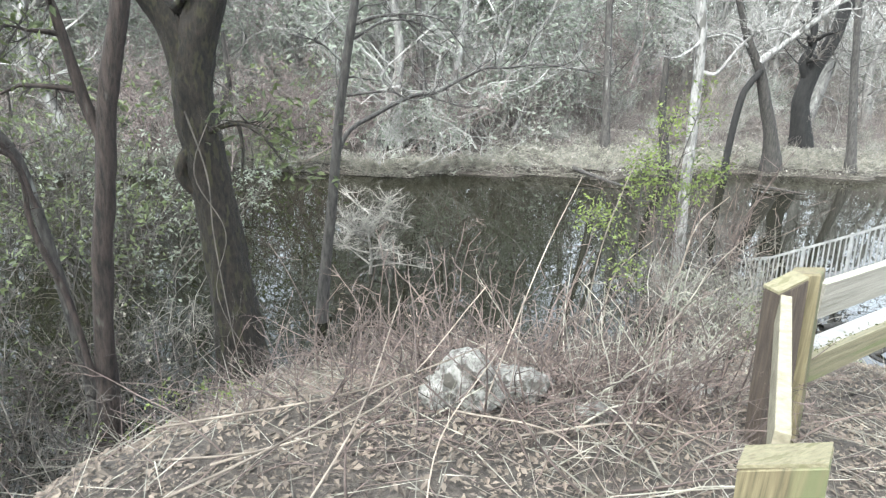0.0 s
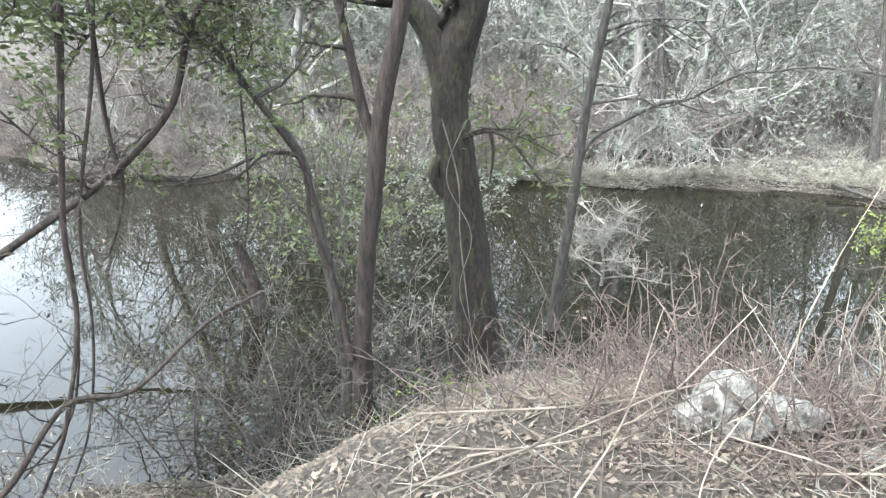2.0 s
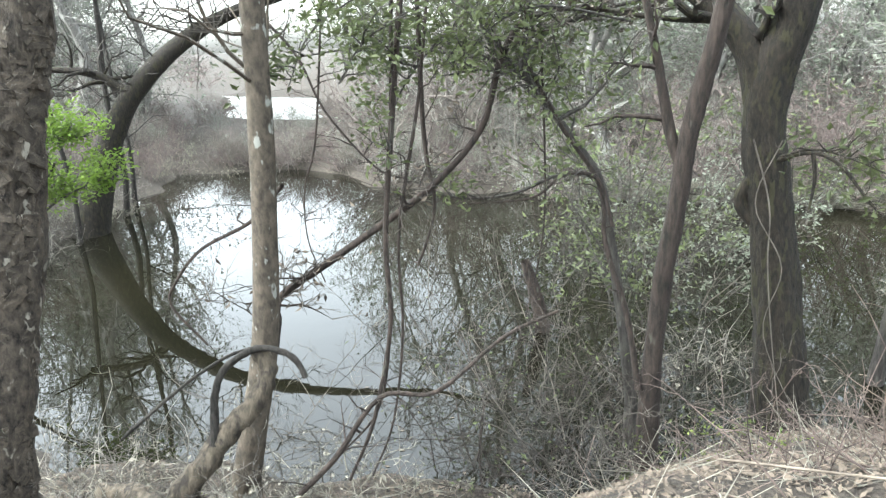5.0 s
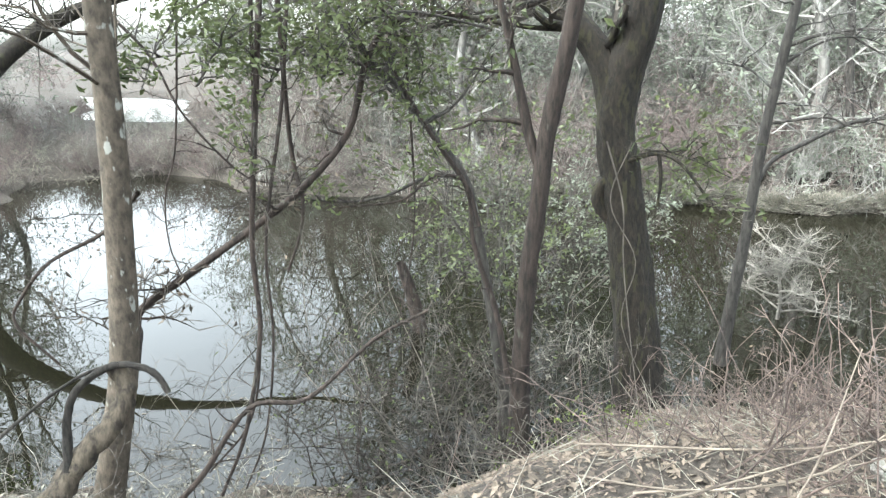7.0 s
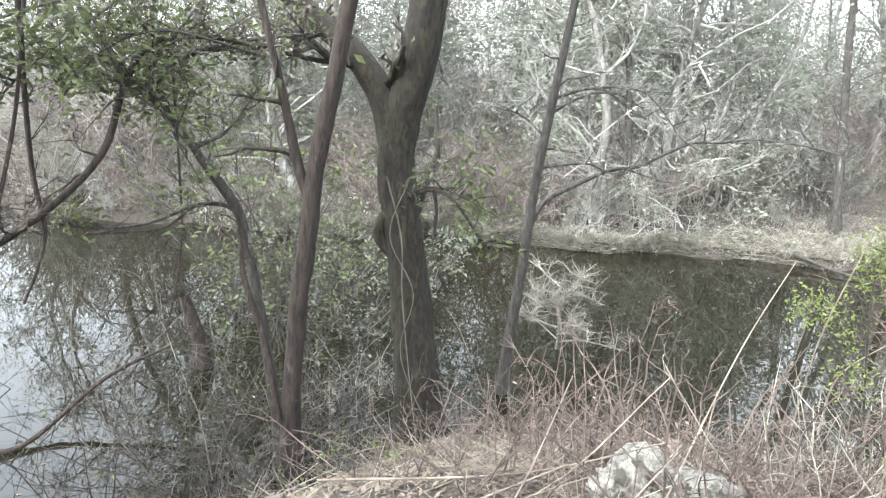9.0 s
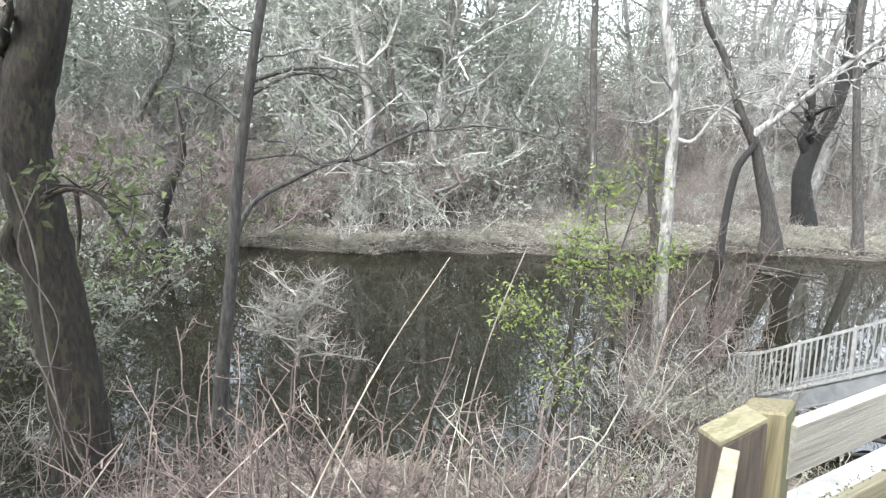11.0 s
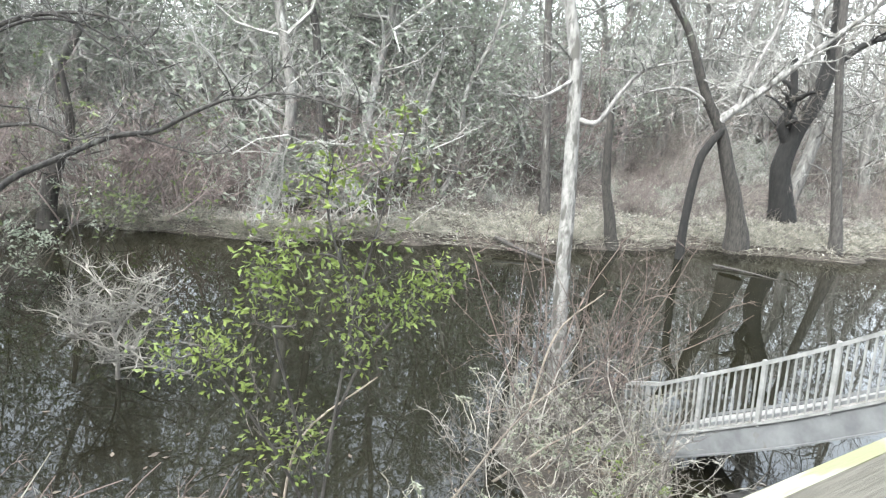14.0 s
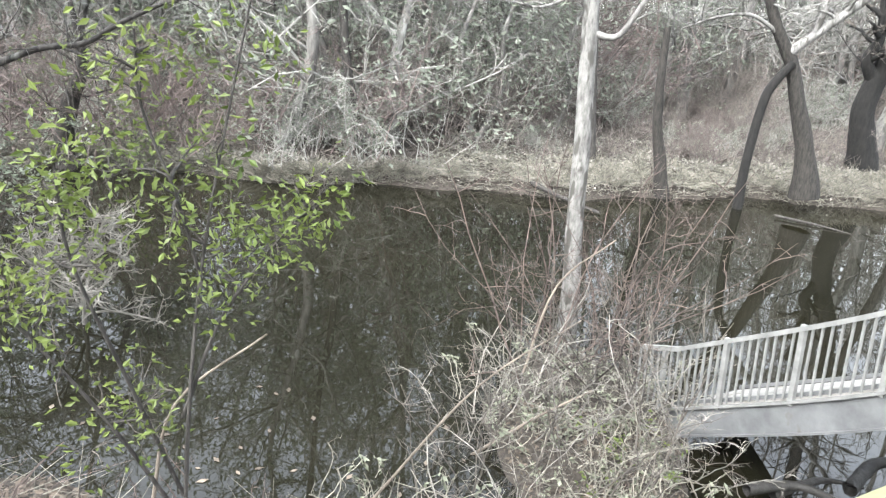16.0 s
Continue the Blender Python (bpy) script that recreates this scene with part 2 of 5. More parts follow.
def sticks(g, a, b, r0, r1):
    """Many thin three-sided tapering sticks at once."""
    a, b = np.asarray(a, float).reshape(-1, 3), np.asarray(b, float).reshape(-1, 3)
    n = len(a)
    r0, r1 = np.broadcast_to(r0, n)[:, None], np.broadcast_to(r1, n)[:, None]
    t = b - a
    t /= np.linalg.norm(t, axis=1)[:, None] + 1e-9
    u = np.cross(t, np.where(np.abs(t[:, 2:3]) > .8, [1., 0, 0], [0., 0, 1.]))
    u /= np.linalg.norm(u, axis=1)[:, None] + 1e-9
    w = np.cross(t, u)
    d = [u, -.5 * u + .87 * w, -.5 * u - .87 * w]
    v = np.stack([a + r0 * x for x in d] + [b + r1 * x for x in d], 1)
    base = np.arange(n)[:, None] * 6
    q = np.concatenate([base + np.array([k, (k + 1) % 3, 3 + (k + 1) % 3, 3 + k]) for k in range(3)])
    g.add(v, q)


def blades(g, c, size, droop=.3, wide=.42):
    """Many small folded leaves at the places c."""
    c = np.asarray(c, float).reshape(-1, 3)
    n = len(c)
    size = np.broadcast_to(size, n)[:, None] * rnd.uniform(.6, 1.3, (n, 1))
    t = rnd.normal(0, 1, (n, 3)) * [1, 1, .6] - [0, 0, droop]
    t /= np.linalg.norm(t, axis=1)[:, None]
    u = np.cross(t, rnd.normal(0, 1, (n, 3)))
    u /= np.linalg.norm(u, axis=1)[:, None] + 1e-9
    w = np.cross(t, u)
    tip = c + t * size
    mid = c + t * size * .45 + w * size * .12
    v = np.stack([c, mid + u * size * wide * .5, tip, mid - u * size * wide * .5], 1)
    g.add(v, np.arange(n * 4).reshape(-1, 4))


def box(g, centre, half, ax=(1, 0, 0), ay=(0, 1, 0), az=(0, 0, 1), drop=0.0):
    """A box with slightly eased corners; drop lowers the top on its -x side."""
    ax, ay, az = (np.asarray(k, float) for k in (ax, ay, az))
    c = np.asarray(centre, float)
    e = min(half) * .12
    rings = []
    for z, ins in ((-half[2], e), (-half[2] + e, 0), (half[2] - e, 0), (half[2], e)):
        x, y = half[0] - ins, half[1] - ins
        row = []
        for sx, sy in ((-1, -1), (1, -1), (1, 1), (-1, 1)):
            zz = z - (drop * (1 - sx) / 2 if z > 0 else 0)
            row.append(c + ax * sx * x + ay * sy * y + az * zz)
        rings.append(row)
    v = np.array(rings).reshape(-1, 3)
    q = [(0, 3, 2, 1), (12, 13, 14, 15)]
    for k in range(3):
        for s in range(4):
            q.append((k * 4 + s, k * 4 + (s + 1) % 4, k * 4 + 4 + (s + 1) % 4, k * 4 + 4 + s))
    g.add(v, q)


def wander(start, way, length, n=6, jitter=.25, lift=0.0):
    """A crooked line that sets out from start."""
    w = np.asarray(way, float)
    w = w / (np.linalg.norm(w) + 1e-9)
    pts = [np.asarray(start, float)]
    for _ in range(n):
        w = w + rnd.normal(0, jitter, 3) + [0, 0, lift]
        w = w / np.linalg.norm(w)
        pts.append(pts[-1] + w * length / n)
    return np.array(pts)


def at(line, s):
    """The point a share s along a line."""
    x = s * (len(line) - 1)
    i = min(int(x), len(line) - 2)
    return line[i] + (line[i + 1] - line[i]) * (x - i)


def branches(limb, twig, line, n, length, r, sub=10, lift=.05, lo=.3, hi=1.0, outward=1.0, fine=3, jitter=.25, tr=.35):
    """Side branches along a line: tubes into limb, twigs of two orders into twig. Returns the twigs' ends."""
    a, b, ra, rb, ends = [], [], [], [], []
    for _ in range(n):
        s = rnd.uniform(lo, hi)
        p = at(line, s)
        ang = rnd.uniform(0, 2 * np.pi)
        way = np.array([np.cos(ang) * outward, np.sin(ang) * outward, rnd.uniform(.1, 1.0)])
        L = length * rnd.uniform(.5, 1.2) * (1.15 - .5 * s)
        c = wander(p, way, L, 5, jitter, lift)
        tube(limb, c, r * rnd.uniform(.6, 1.2), r * .2, 4)
        for _ in range(sub):
            p2 = at(c, rnd.uniform(.2, 1))
            d = wander(p2, rnd.normal(0, 1, 3) + [0, 0, .3] + (c[-1] - c[0]) / L, L * rnd.uniform(.25, .5), 3, .35, lift)
            for k in range(3):
                a.append(d[k]), b.append(d[k + 1]), ra.append(r * tr * (1 - .25 * k)), rb.append(r * tr * (.75 - .22 * k))
            ends.append(d[-1]), ends.append(d[1])
            for _ in range(fine):
                p3 = at(d, rnd.uniform(.3, 1))
                e = p3 + (rnd.normal(0, .55, 3) + (d[-1] - d[0]) / np.linalg.norm(d[-1] - d[0])) * L * rnd.uniform(.08, .18)
                a.append(p3), b.append(e), ra.append(r * tr * .5), rb.append(r * tr * .22)
                ends.append(e)
    if a:
        sticks(twig, a, b, np.array(ra), np.array(rb))
    return np.array(ends)


# ---- ground and water ----
NEAR_X = [-60, -30, -20, -15.4, -13.5, -12, -10, -8, -6, -5, -4, -3, -2.5, -2.3, -2.1, -1.8, -1.4, -.8, .3, 1.2, 2, 2.6, 3.2, 3.7, 4.1, 5, 7, 12, 60]
NEAR_Y = [30, 18, 12, 7.6, 5.2, 3.7, 1.9, .8, 1.0, 1.7, 2.1, 2.45, 2.85, 3.4, 3.75, 4.4, 4.95, 5.1, 5.15, 5.1, 5.2, 5.4, 5.5, 5.4, 5.2, 4.9, 4.6, 3, 0]
FAR_X = [-60, -30, -20, -16.2, -15.2, -13.5, -10.4, -8.3, -6.9, -5, -2.6, 0, 2.2, 4, 8, 12, 60]
FAR_Y = [2, 2, 5, 8.4, 9.6, 10.2, 9.7, 10.0, 10.7, 11.2, 12.0, 12.4, 12.7, 13.5, 14.5, 15, 16]


def near_shore(x):
    return np.interp(x, NEAR_X, NEAR_Y)


def far_shore(x):
    return np.interp(x, FAR_X, FAR_Y)


def ground_z(x, y):
    x, y = np.asarray(x, float), np.asarray(y, float)
    wave = .16 * np.sin(1.7 * x + .6) + .1 * np.sin(3.9 * x + 2.0)
    d = y - near_shore(x) - wave
    d = d + .6 * np.clip(-x - .9, 0, 1) * np.clip(-d, 0, 1)
    z = np.interp(d, [-9, -4.5, -2.6, -1.2, -.35, 0, .5, 2], [.22, .2, .06, -.55, -.93, -1.1, -1.35, -1.9])
    z = z - .09 * np.clip(x, 0, 6) * np.clip(-d / 3, 0, 1)
    f = y - far_shore(x) - .22 * np.sin(1.3 * x) - .12 * np.sin(3.1 * x + 1)
    zf = np.interp(f, [-3, 0, .12, 1.0, 5, 60], [-1.9, -1.2, -.93, -.8, -.6, .3])
    # Hollow added past the far bank; its water mirrors sky as white glare.
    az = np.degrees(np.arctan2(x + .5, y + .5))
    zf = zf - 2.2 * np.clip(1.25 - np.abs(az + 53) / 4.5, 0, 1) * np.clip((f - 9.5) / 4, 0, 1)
    z = np.maximum(z, -1.3 + .42 * np.clip(1.05 - ((x - 3.0) / .85) ** 2 - ((y - 6.5) / 1.5) ** 2, 0, .8))
    bumps = .035 * np.sin(5.1 * x + 1.3 * y) * np.sin(4.3 * y - .7 * x) + .02 * np.sin(11 * x) * np.sin(9.7 * y + 1)
    return np.maximum(z, zf) + bumps


def build_ground():
    far = np.array([60, 90, 150, 300, 600.])
    xs = np.concatenate([-far[::-1], np.arange(-40, -6, 1.0), np.arange(-6, 7, .16), np.arange(7, 42, .8), far])
    ys = np.concatenate([-far[::-1], np.arange(-40, -2, 2.0), np.arange(-2, 8, .16), np.arange(8, 20, .3), np.arange(20, 50, 1.5), far])
    X, Y = np.meshgrid(xs, ys)
    Z = ground_z(np.clip(X, -60, 60), np.clip(Y, -60, 90))
    nx, ny = len(xs), len(ys)
    i, j = np.meshgrid(np.arange(ny - 1), np.arange(nx - 1), indexing="ij")
    g = Geo()
    g.add(np.stack([X, Y, Z], -1), np.stack([i * nx + j, i * nx + j + 1, (i + 1) * nx + j + 1, (i + 1) * nx + j], -1))
    single("ground", g, SOIL, (0, 0, 0), "brown swamp bank covered with leaf litter", "ground", kind="structure", smooth=True)


build_ground()
wg = Geo()
wg.add([(-400, -60, WATER_Z), (70, -60, WATER_Z), (70, 400, WATER_Z), (-400, 400, WATER_Z)], [(0, 1, 2, 3)])
single("water", wg, WATERM, (0, 0, 0), "still dark pond water with mirrored trees", "water", kind="structure")


# ---- trees by name ----
def tree(label, pts, r0, r1, bark, group="", sides=10, flare=.5, limbs=(), crown=None, twigs=TWIG, leaves=None, leaf=GREEN,
         leaf_size=.08, leaf_share=.5, limb_bark=None, name="tree", per=5, rough=.1, category="tree"):
    line = smooth_line(pts, per)
    base = tuple(float(k) for k in line[0])
    ob = thing(name, base, label, category, group)
    g = Geo()
    line0 = line.copy()
    line0[0] = line0[0] - np.array([0, 0, .12])
    tube(g, line0, r0, r1, sides, rough, flare)
    part("trunk", g, bark, ob, smooth=True)
    tw, ends = Geo(), []
    for lp, a, b, n, length in limbs:
        lg = Geo()
        ll = smooth_line(lp, 5)
        tube(lg, ll, a, b, 7, .1)
        if n:
            ends.append(branches(lg, tw, ll, n, length, max(b, .006), 6, .02))
        part("limb", lg, limb_bark or bark, ob, smooth=True)
    if crown:
        n, length, r, sub, lo = crown
        for _ in range(n):
            cg, ct = Geo(), Geo()
            ends.append(branches(cg, ct, line, 1, length, r, sub, .04, lo))
            arm = part("branch", cg, limb_bark or bark, ob)
            part("twig_spray", ct, twigs, arm, kind="stuff")
    if tw.n:
        part("twig_mass", tw, twigs, ob, kind="stuff")
    ends = [e for e in ends if len(e)]
    if leaves and ends:
        e = np.concatenate(ends)
        pick = e[rnd.random(len(e)) < leaf_share]
        lg = Geo()
        for _ in range(leaves):
            blades(lg, pick + rnd.normal(0, .05, pick.shape), leaf_size)
        part("foliage", lg, leaf, ob, kind="stuff")
    return ob


def near_trees():
    big = tree("thick leaning tree with moss on dark bark at the water", [(-1.62, 4.5, -1.02), (-1.71, 4.53, -.3), (-1.8, 4.55, .3), (-1.88, 4.55, .75), (-1.94, 4.55, 1.15),
               (-1.9, 4.55, 1.5), (-1.79, 4.56, 1.95), (-1.7, 4.6, 2.9), (-1.6, 4.7, 4.4), (-1.7, 4.8, 6.2)], .158, .12, MOSSY, sides=26, flare=.4, rough=.13, per=9, limbs=[
        ([(-1.95, 4.55, 1.3), (-2.06, 4.55, 1.6), (-2.24, 4.53, 1.86), (-2.6, 4.5, 2.15), (-3.3, 4.4, 2.7)], .13, .07, 3, .8),
        ([(-2.2, 4.5, 1.82), (-2.5, 4.35, 1.84), (-2.9, 4.2, 1.9), (-3.2, 4.0, 1.84), (-3.5, 3.8, 1.7)], .022, .008, 12, .5),
        ([(-1.82, 4.47, .9), (-1.6, 4.42, .98), (-1.42, 4.38, .92), (-1.22, 4.3, .72), (-1.12, 4.3, .62)], .019, .005, 9, .34),
        ([(-1.58, 4.41, .97), (-1.55, 4.38, .8), (-1.56, 4.36, .62)], .016, .008, 0, 0),
        ([(-1.8, 4.47, .93), (-1.55, 4.3, 1.02), (-1.3, 4.2, .98), (-1.05, 4.1, .9)], .009, .003, 9, .34)],
        crown=(22, 1.7, .016, 9, .74), leaves=1, leaf_share=.3, leaf_size=.08)
    kg = Geo()
    tube(kg, smooth_line([(-1.9, 4.5, .42), (-2.02, 4.47, .58), (-1.99, 4.48, .72), (-1.9, 4.52, .84)]), .045, .05, 8, .1)
    part("knot", kg, MOSSY, big, smooth=True)
    for dx, r in ((0, .006), (.09, .0045)):
        vg = Geo()
        tube(vg, smooth_line([(-1.95 + 2 * dx, 4.4, 1.05), (-1.8 - dx, 4.35, .62), (-1.77 + dx, 4.34, .2), (-1.69 - dx * .6, 4.3, -.3), (-1.55 + 2 * dx, 4.2, -.95)], 6), r, r * .6, 5, .15)
        part("climbing_vine", vg, TWIG, big, "thin pale vine on the bark", smooth=True)
    tree("slender forked tree with brown bark on the bank", [(-2.17, 3.37, -.98), (-2.15, 3.36, -.3), (-2.11, 3.35, .3), (-2.05, 3.35, .75), (-2.0, 3.34, 1.18),
         (-1.92, 3.33, 1.54), (-1.85, 3.32, 1.85), (-1.7, 3.3, 2.7), (-1.6, 3.3, 3.8), (-1.7, 3.3, 5.2)], .062, .042, REDWOOD, sides=13, flare=.3, rough=.14, per=8, limbs=[
        ([(-2.03, 3.35, 1.02), (-2.1, 3.33, 1.22), (-2.15, 3.3, 1.48), (-2.2, 3.28, 1.72), (-2.4, 3.2, 2.6)], .038, .02, 4, .6)],
        crown=(12, 1.2, .01, 8, .72), leaves=1, leaf_share=.3, leaf_size=.07)
    tree("crooked small tree with evergreen leaves over the water", [(-2.42, 3.7, -1.0), (-2.44, 3.69, -.66), (-2.51, 3.66, -.1), (-2.59, 3.62, .46), (-2.66, 3.58, .85), (-2.83, 3.49, 1.14),
         (-3.04, 3.36, 1.48), (-3.19, 3.26, 1.66), (-3.5, 3.2, 2.1), (-3.9, 3.3, 3.0), (-4.1, 3.5, 4.2)], .04, .012, GREYBARK, sides=8, limbs=[
        ([(-2.66, 3.58, .87), (-2.9, 3.5, .88), (-3.15, 3.3, .76), (-3.4, 3.1, .74), (-3.6, 2.9, .8)], .016, .006, 4, .3),
        ([(-3.1, 3.3, 1.58), (-3.0, 3.5, 1.8), (-2.7, 3.7, 1.92), (-2.3, 3.9, 2.0)], .022, .01, 10, .5),
        ([(-3.15, 3.28, 1.62), (-3.6, 3.1, 1.7), (-4.0, 2.9, 1.75), (-4.4, 2.6, 1.7)], .014, .005, 12, .5),
        ([(-3.3, 3.25, 1.85), (-3.7, 3.4, 2.1), (-4.1, 3.3, 2.2), (-4.5, 3.0, 2.1)], .014, .005, 12, .5),
        ([(-2.49, 3.63, 1.83), (-2.87, 3.21, 1.94), (-3.04, 2.87, 1.8), (-3.08, 2.6, 1.53)], .009, .003, 11, .45),
        ([(-2.94, 2.96, 2.15), (-3.18, 2.55, 1.98), (-3.34, 2.21, 1.79), (-3.34, 1.98, 1.57)], .009, .003, 11, .45),
        ([(-3.36, 2.78, 2.25), (-3.55, 2.4, 2.04), (-3.66, 2.09, 1.83), (-3.62, 1.87, 1.55)], .009, .003, 11, .45),
        ([(-2.96, 3.62, 2.12), (-3.03, 3.27, 1.72), (-2.84, 3.16, 1.39), (-2.54, 3.12, 1.0)], .009, .003, 11, .45),
        ([(-3.1, 3.07, 2.08), (-3.28, 2.64, 1.71), (-3.31, 2.36, 1.42), (-3.21, 2.19, 1.13)], .009, .003, 11, .45),
        ([(-2.83, 3.49, 1.14), (-3.2, 3.6, 1.4), (-3.6, 3.7, 1.55), (-4.1, 3.6, 1.5)], .016, .006, 14, .5)],
        crown=(26, .9, .01, 9, .5), leaves=2, leaf_share=.62, leaf_size=.058)
    tree("lichen spotted straight tree trunk beside driftwood roots", [(-3.76, 1.37, -.74), (-3.69, 1.46, -.25), (-3.63, 1.55, .22), (-3.6, 1.61, .86), (-3.57, 1.64, 1.45),
         (-3.56, 1.66, 2.0), (-3.5, 1.7, 3.6), (-3.6, 1.8, 5.6)], .079, .055, SPOTTED, sides=14, flare=.15, crown=(16, 1.4, .012, 7, .6), rough=.05)
    tree("near trunk with thick flaking bark plates", [(-3.86, .2, -.25), (-3.83, .24, .1), (-3.79, .42, .87), (-3.75, .56, 1.56), (-3.72, .66, 2.0), (-3.6, .8, 3.6)], .15, .12, FLAKY,
         sides=18, flare=.2, rough=.28, per=12)
    tree("thin bare tree rising out of the shallow water", [(-1.2, 5.7, -1.12), (-1.15, 5.7, -.4), (-1.1, 5.7, .15), (-1.05, 5.7, .92), (-.97, 5.7, 1.59), (-.93, 5.7, 1.9), (-.85, 5.8, 2.7), (-.8, 5.8, 4)], .055, .03,
         GREYBARK, sides=8, flare=.3, limbs=[
        ([(-1.12, 5.7, .3), (-1.02, 5.95, .68), (-.75, 6.15, .87), (-.45, 6.28, 1.03), (-.2, 6.34, 1.08), (0, 6.37, 1.2), (.25, 6.4, 1.33), (.45, 6.2, 1.36), (.7, 6.0, 1.42), (1.0, 5.67, 1.42), (1.25, 5.5, 1.38)], .024, .006, 30, .5),
        ([(-1.08, 5.7, 1.05), (-.85, 5.7, 1.1), (-.6, 5.7, 1.13), (-.42, 5.75, 1.06), (-.2, 5.8, 1.14)], .015, .004, 9, .35),
        ([(.45, 6.2, 1.36), (.6, 6.3, 1.5), (.7, 6.35, 1.66)], .008, .003, 5, .3),
        ([(-.3, 6.3, 1.05), (-.1, 6.35, .99), (.1, 6.4, .95), (.3, 6.4, .99)], .009, .003, 6, .3),
        ([(-1.0, 5.96, 1.65), (-0.85, 5.97, 1.71), (-0.72, 5.97, 1.75), (-0.56, 5.96, 1.75), (-0.38, 5.92, 1.64), (-0.18, 5.89, 1.53)], .02, .005, 8, .4),
        ([(-0.72, 5.97, 1.75), (-0.49, 5.96, 1.78), (-0.3, 5.95, 1.77), (-0.19, 5.93, 1.73), (-0.03, 5.89, 1.57), (0.11, 5.85, 1.4), (0.26, 5.82, 1.31)], .013, .004, 8, .4),
        ([(-.94, 5.7, 1.55), (-.7, 5.8, 1.7), (-.45, 5.9, 1.72), (-.2, 5.95, 1.6)], .013, .004, 5, .4),
        ([(-.97, 5.7, 1.3), (-1.2, 5.6, 1.5), (-1.4, 5.5, 1.55)], .012, .004, 5, .4)],
        crown=(16, .8, .009, 6, .45), twigs=LICHEN)
    tree("slim pale barked tree in the brush at the water", [(2.91, 7.6, -1.06), (2.87, 7.6, -.4), (2.84, 7.6, -.05), (2.81, 7.6, .6), (2.78, 7.6, 1.0), (2.72, 7.6, 1.75), (2.62, 7.6, 2.2), (2.5, 7.6, 2.6), (2.3, 7.6, 4.0)],
         .072, .045, PALE, sides=12, flare=.15, rough=.05, limbs=[
        ([(2.78, 7.6, 1.36), (2.95, 7.55, 1.36), (3.1, 7.5, 1.62), (3.25, 7.45, 1.8), (3.55, 7.4, 1.9)], .026, .008, 8, .5),
        ([(2.73, 7.6, 1.7), (2.6, 7.5, 1.6), (2.4, 7.4, 1.5), (2.2, 7.3, 1.52)], .02, .006, 8, .45)],
        crown=(9, .8, .01, 6, .62), twigs=LICHEN)


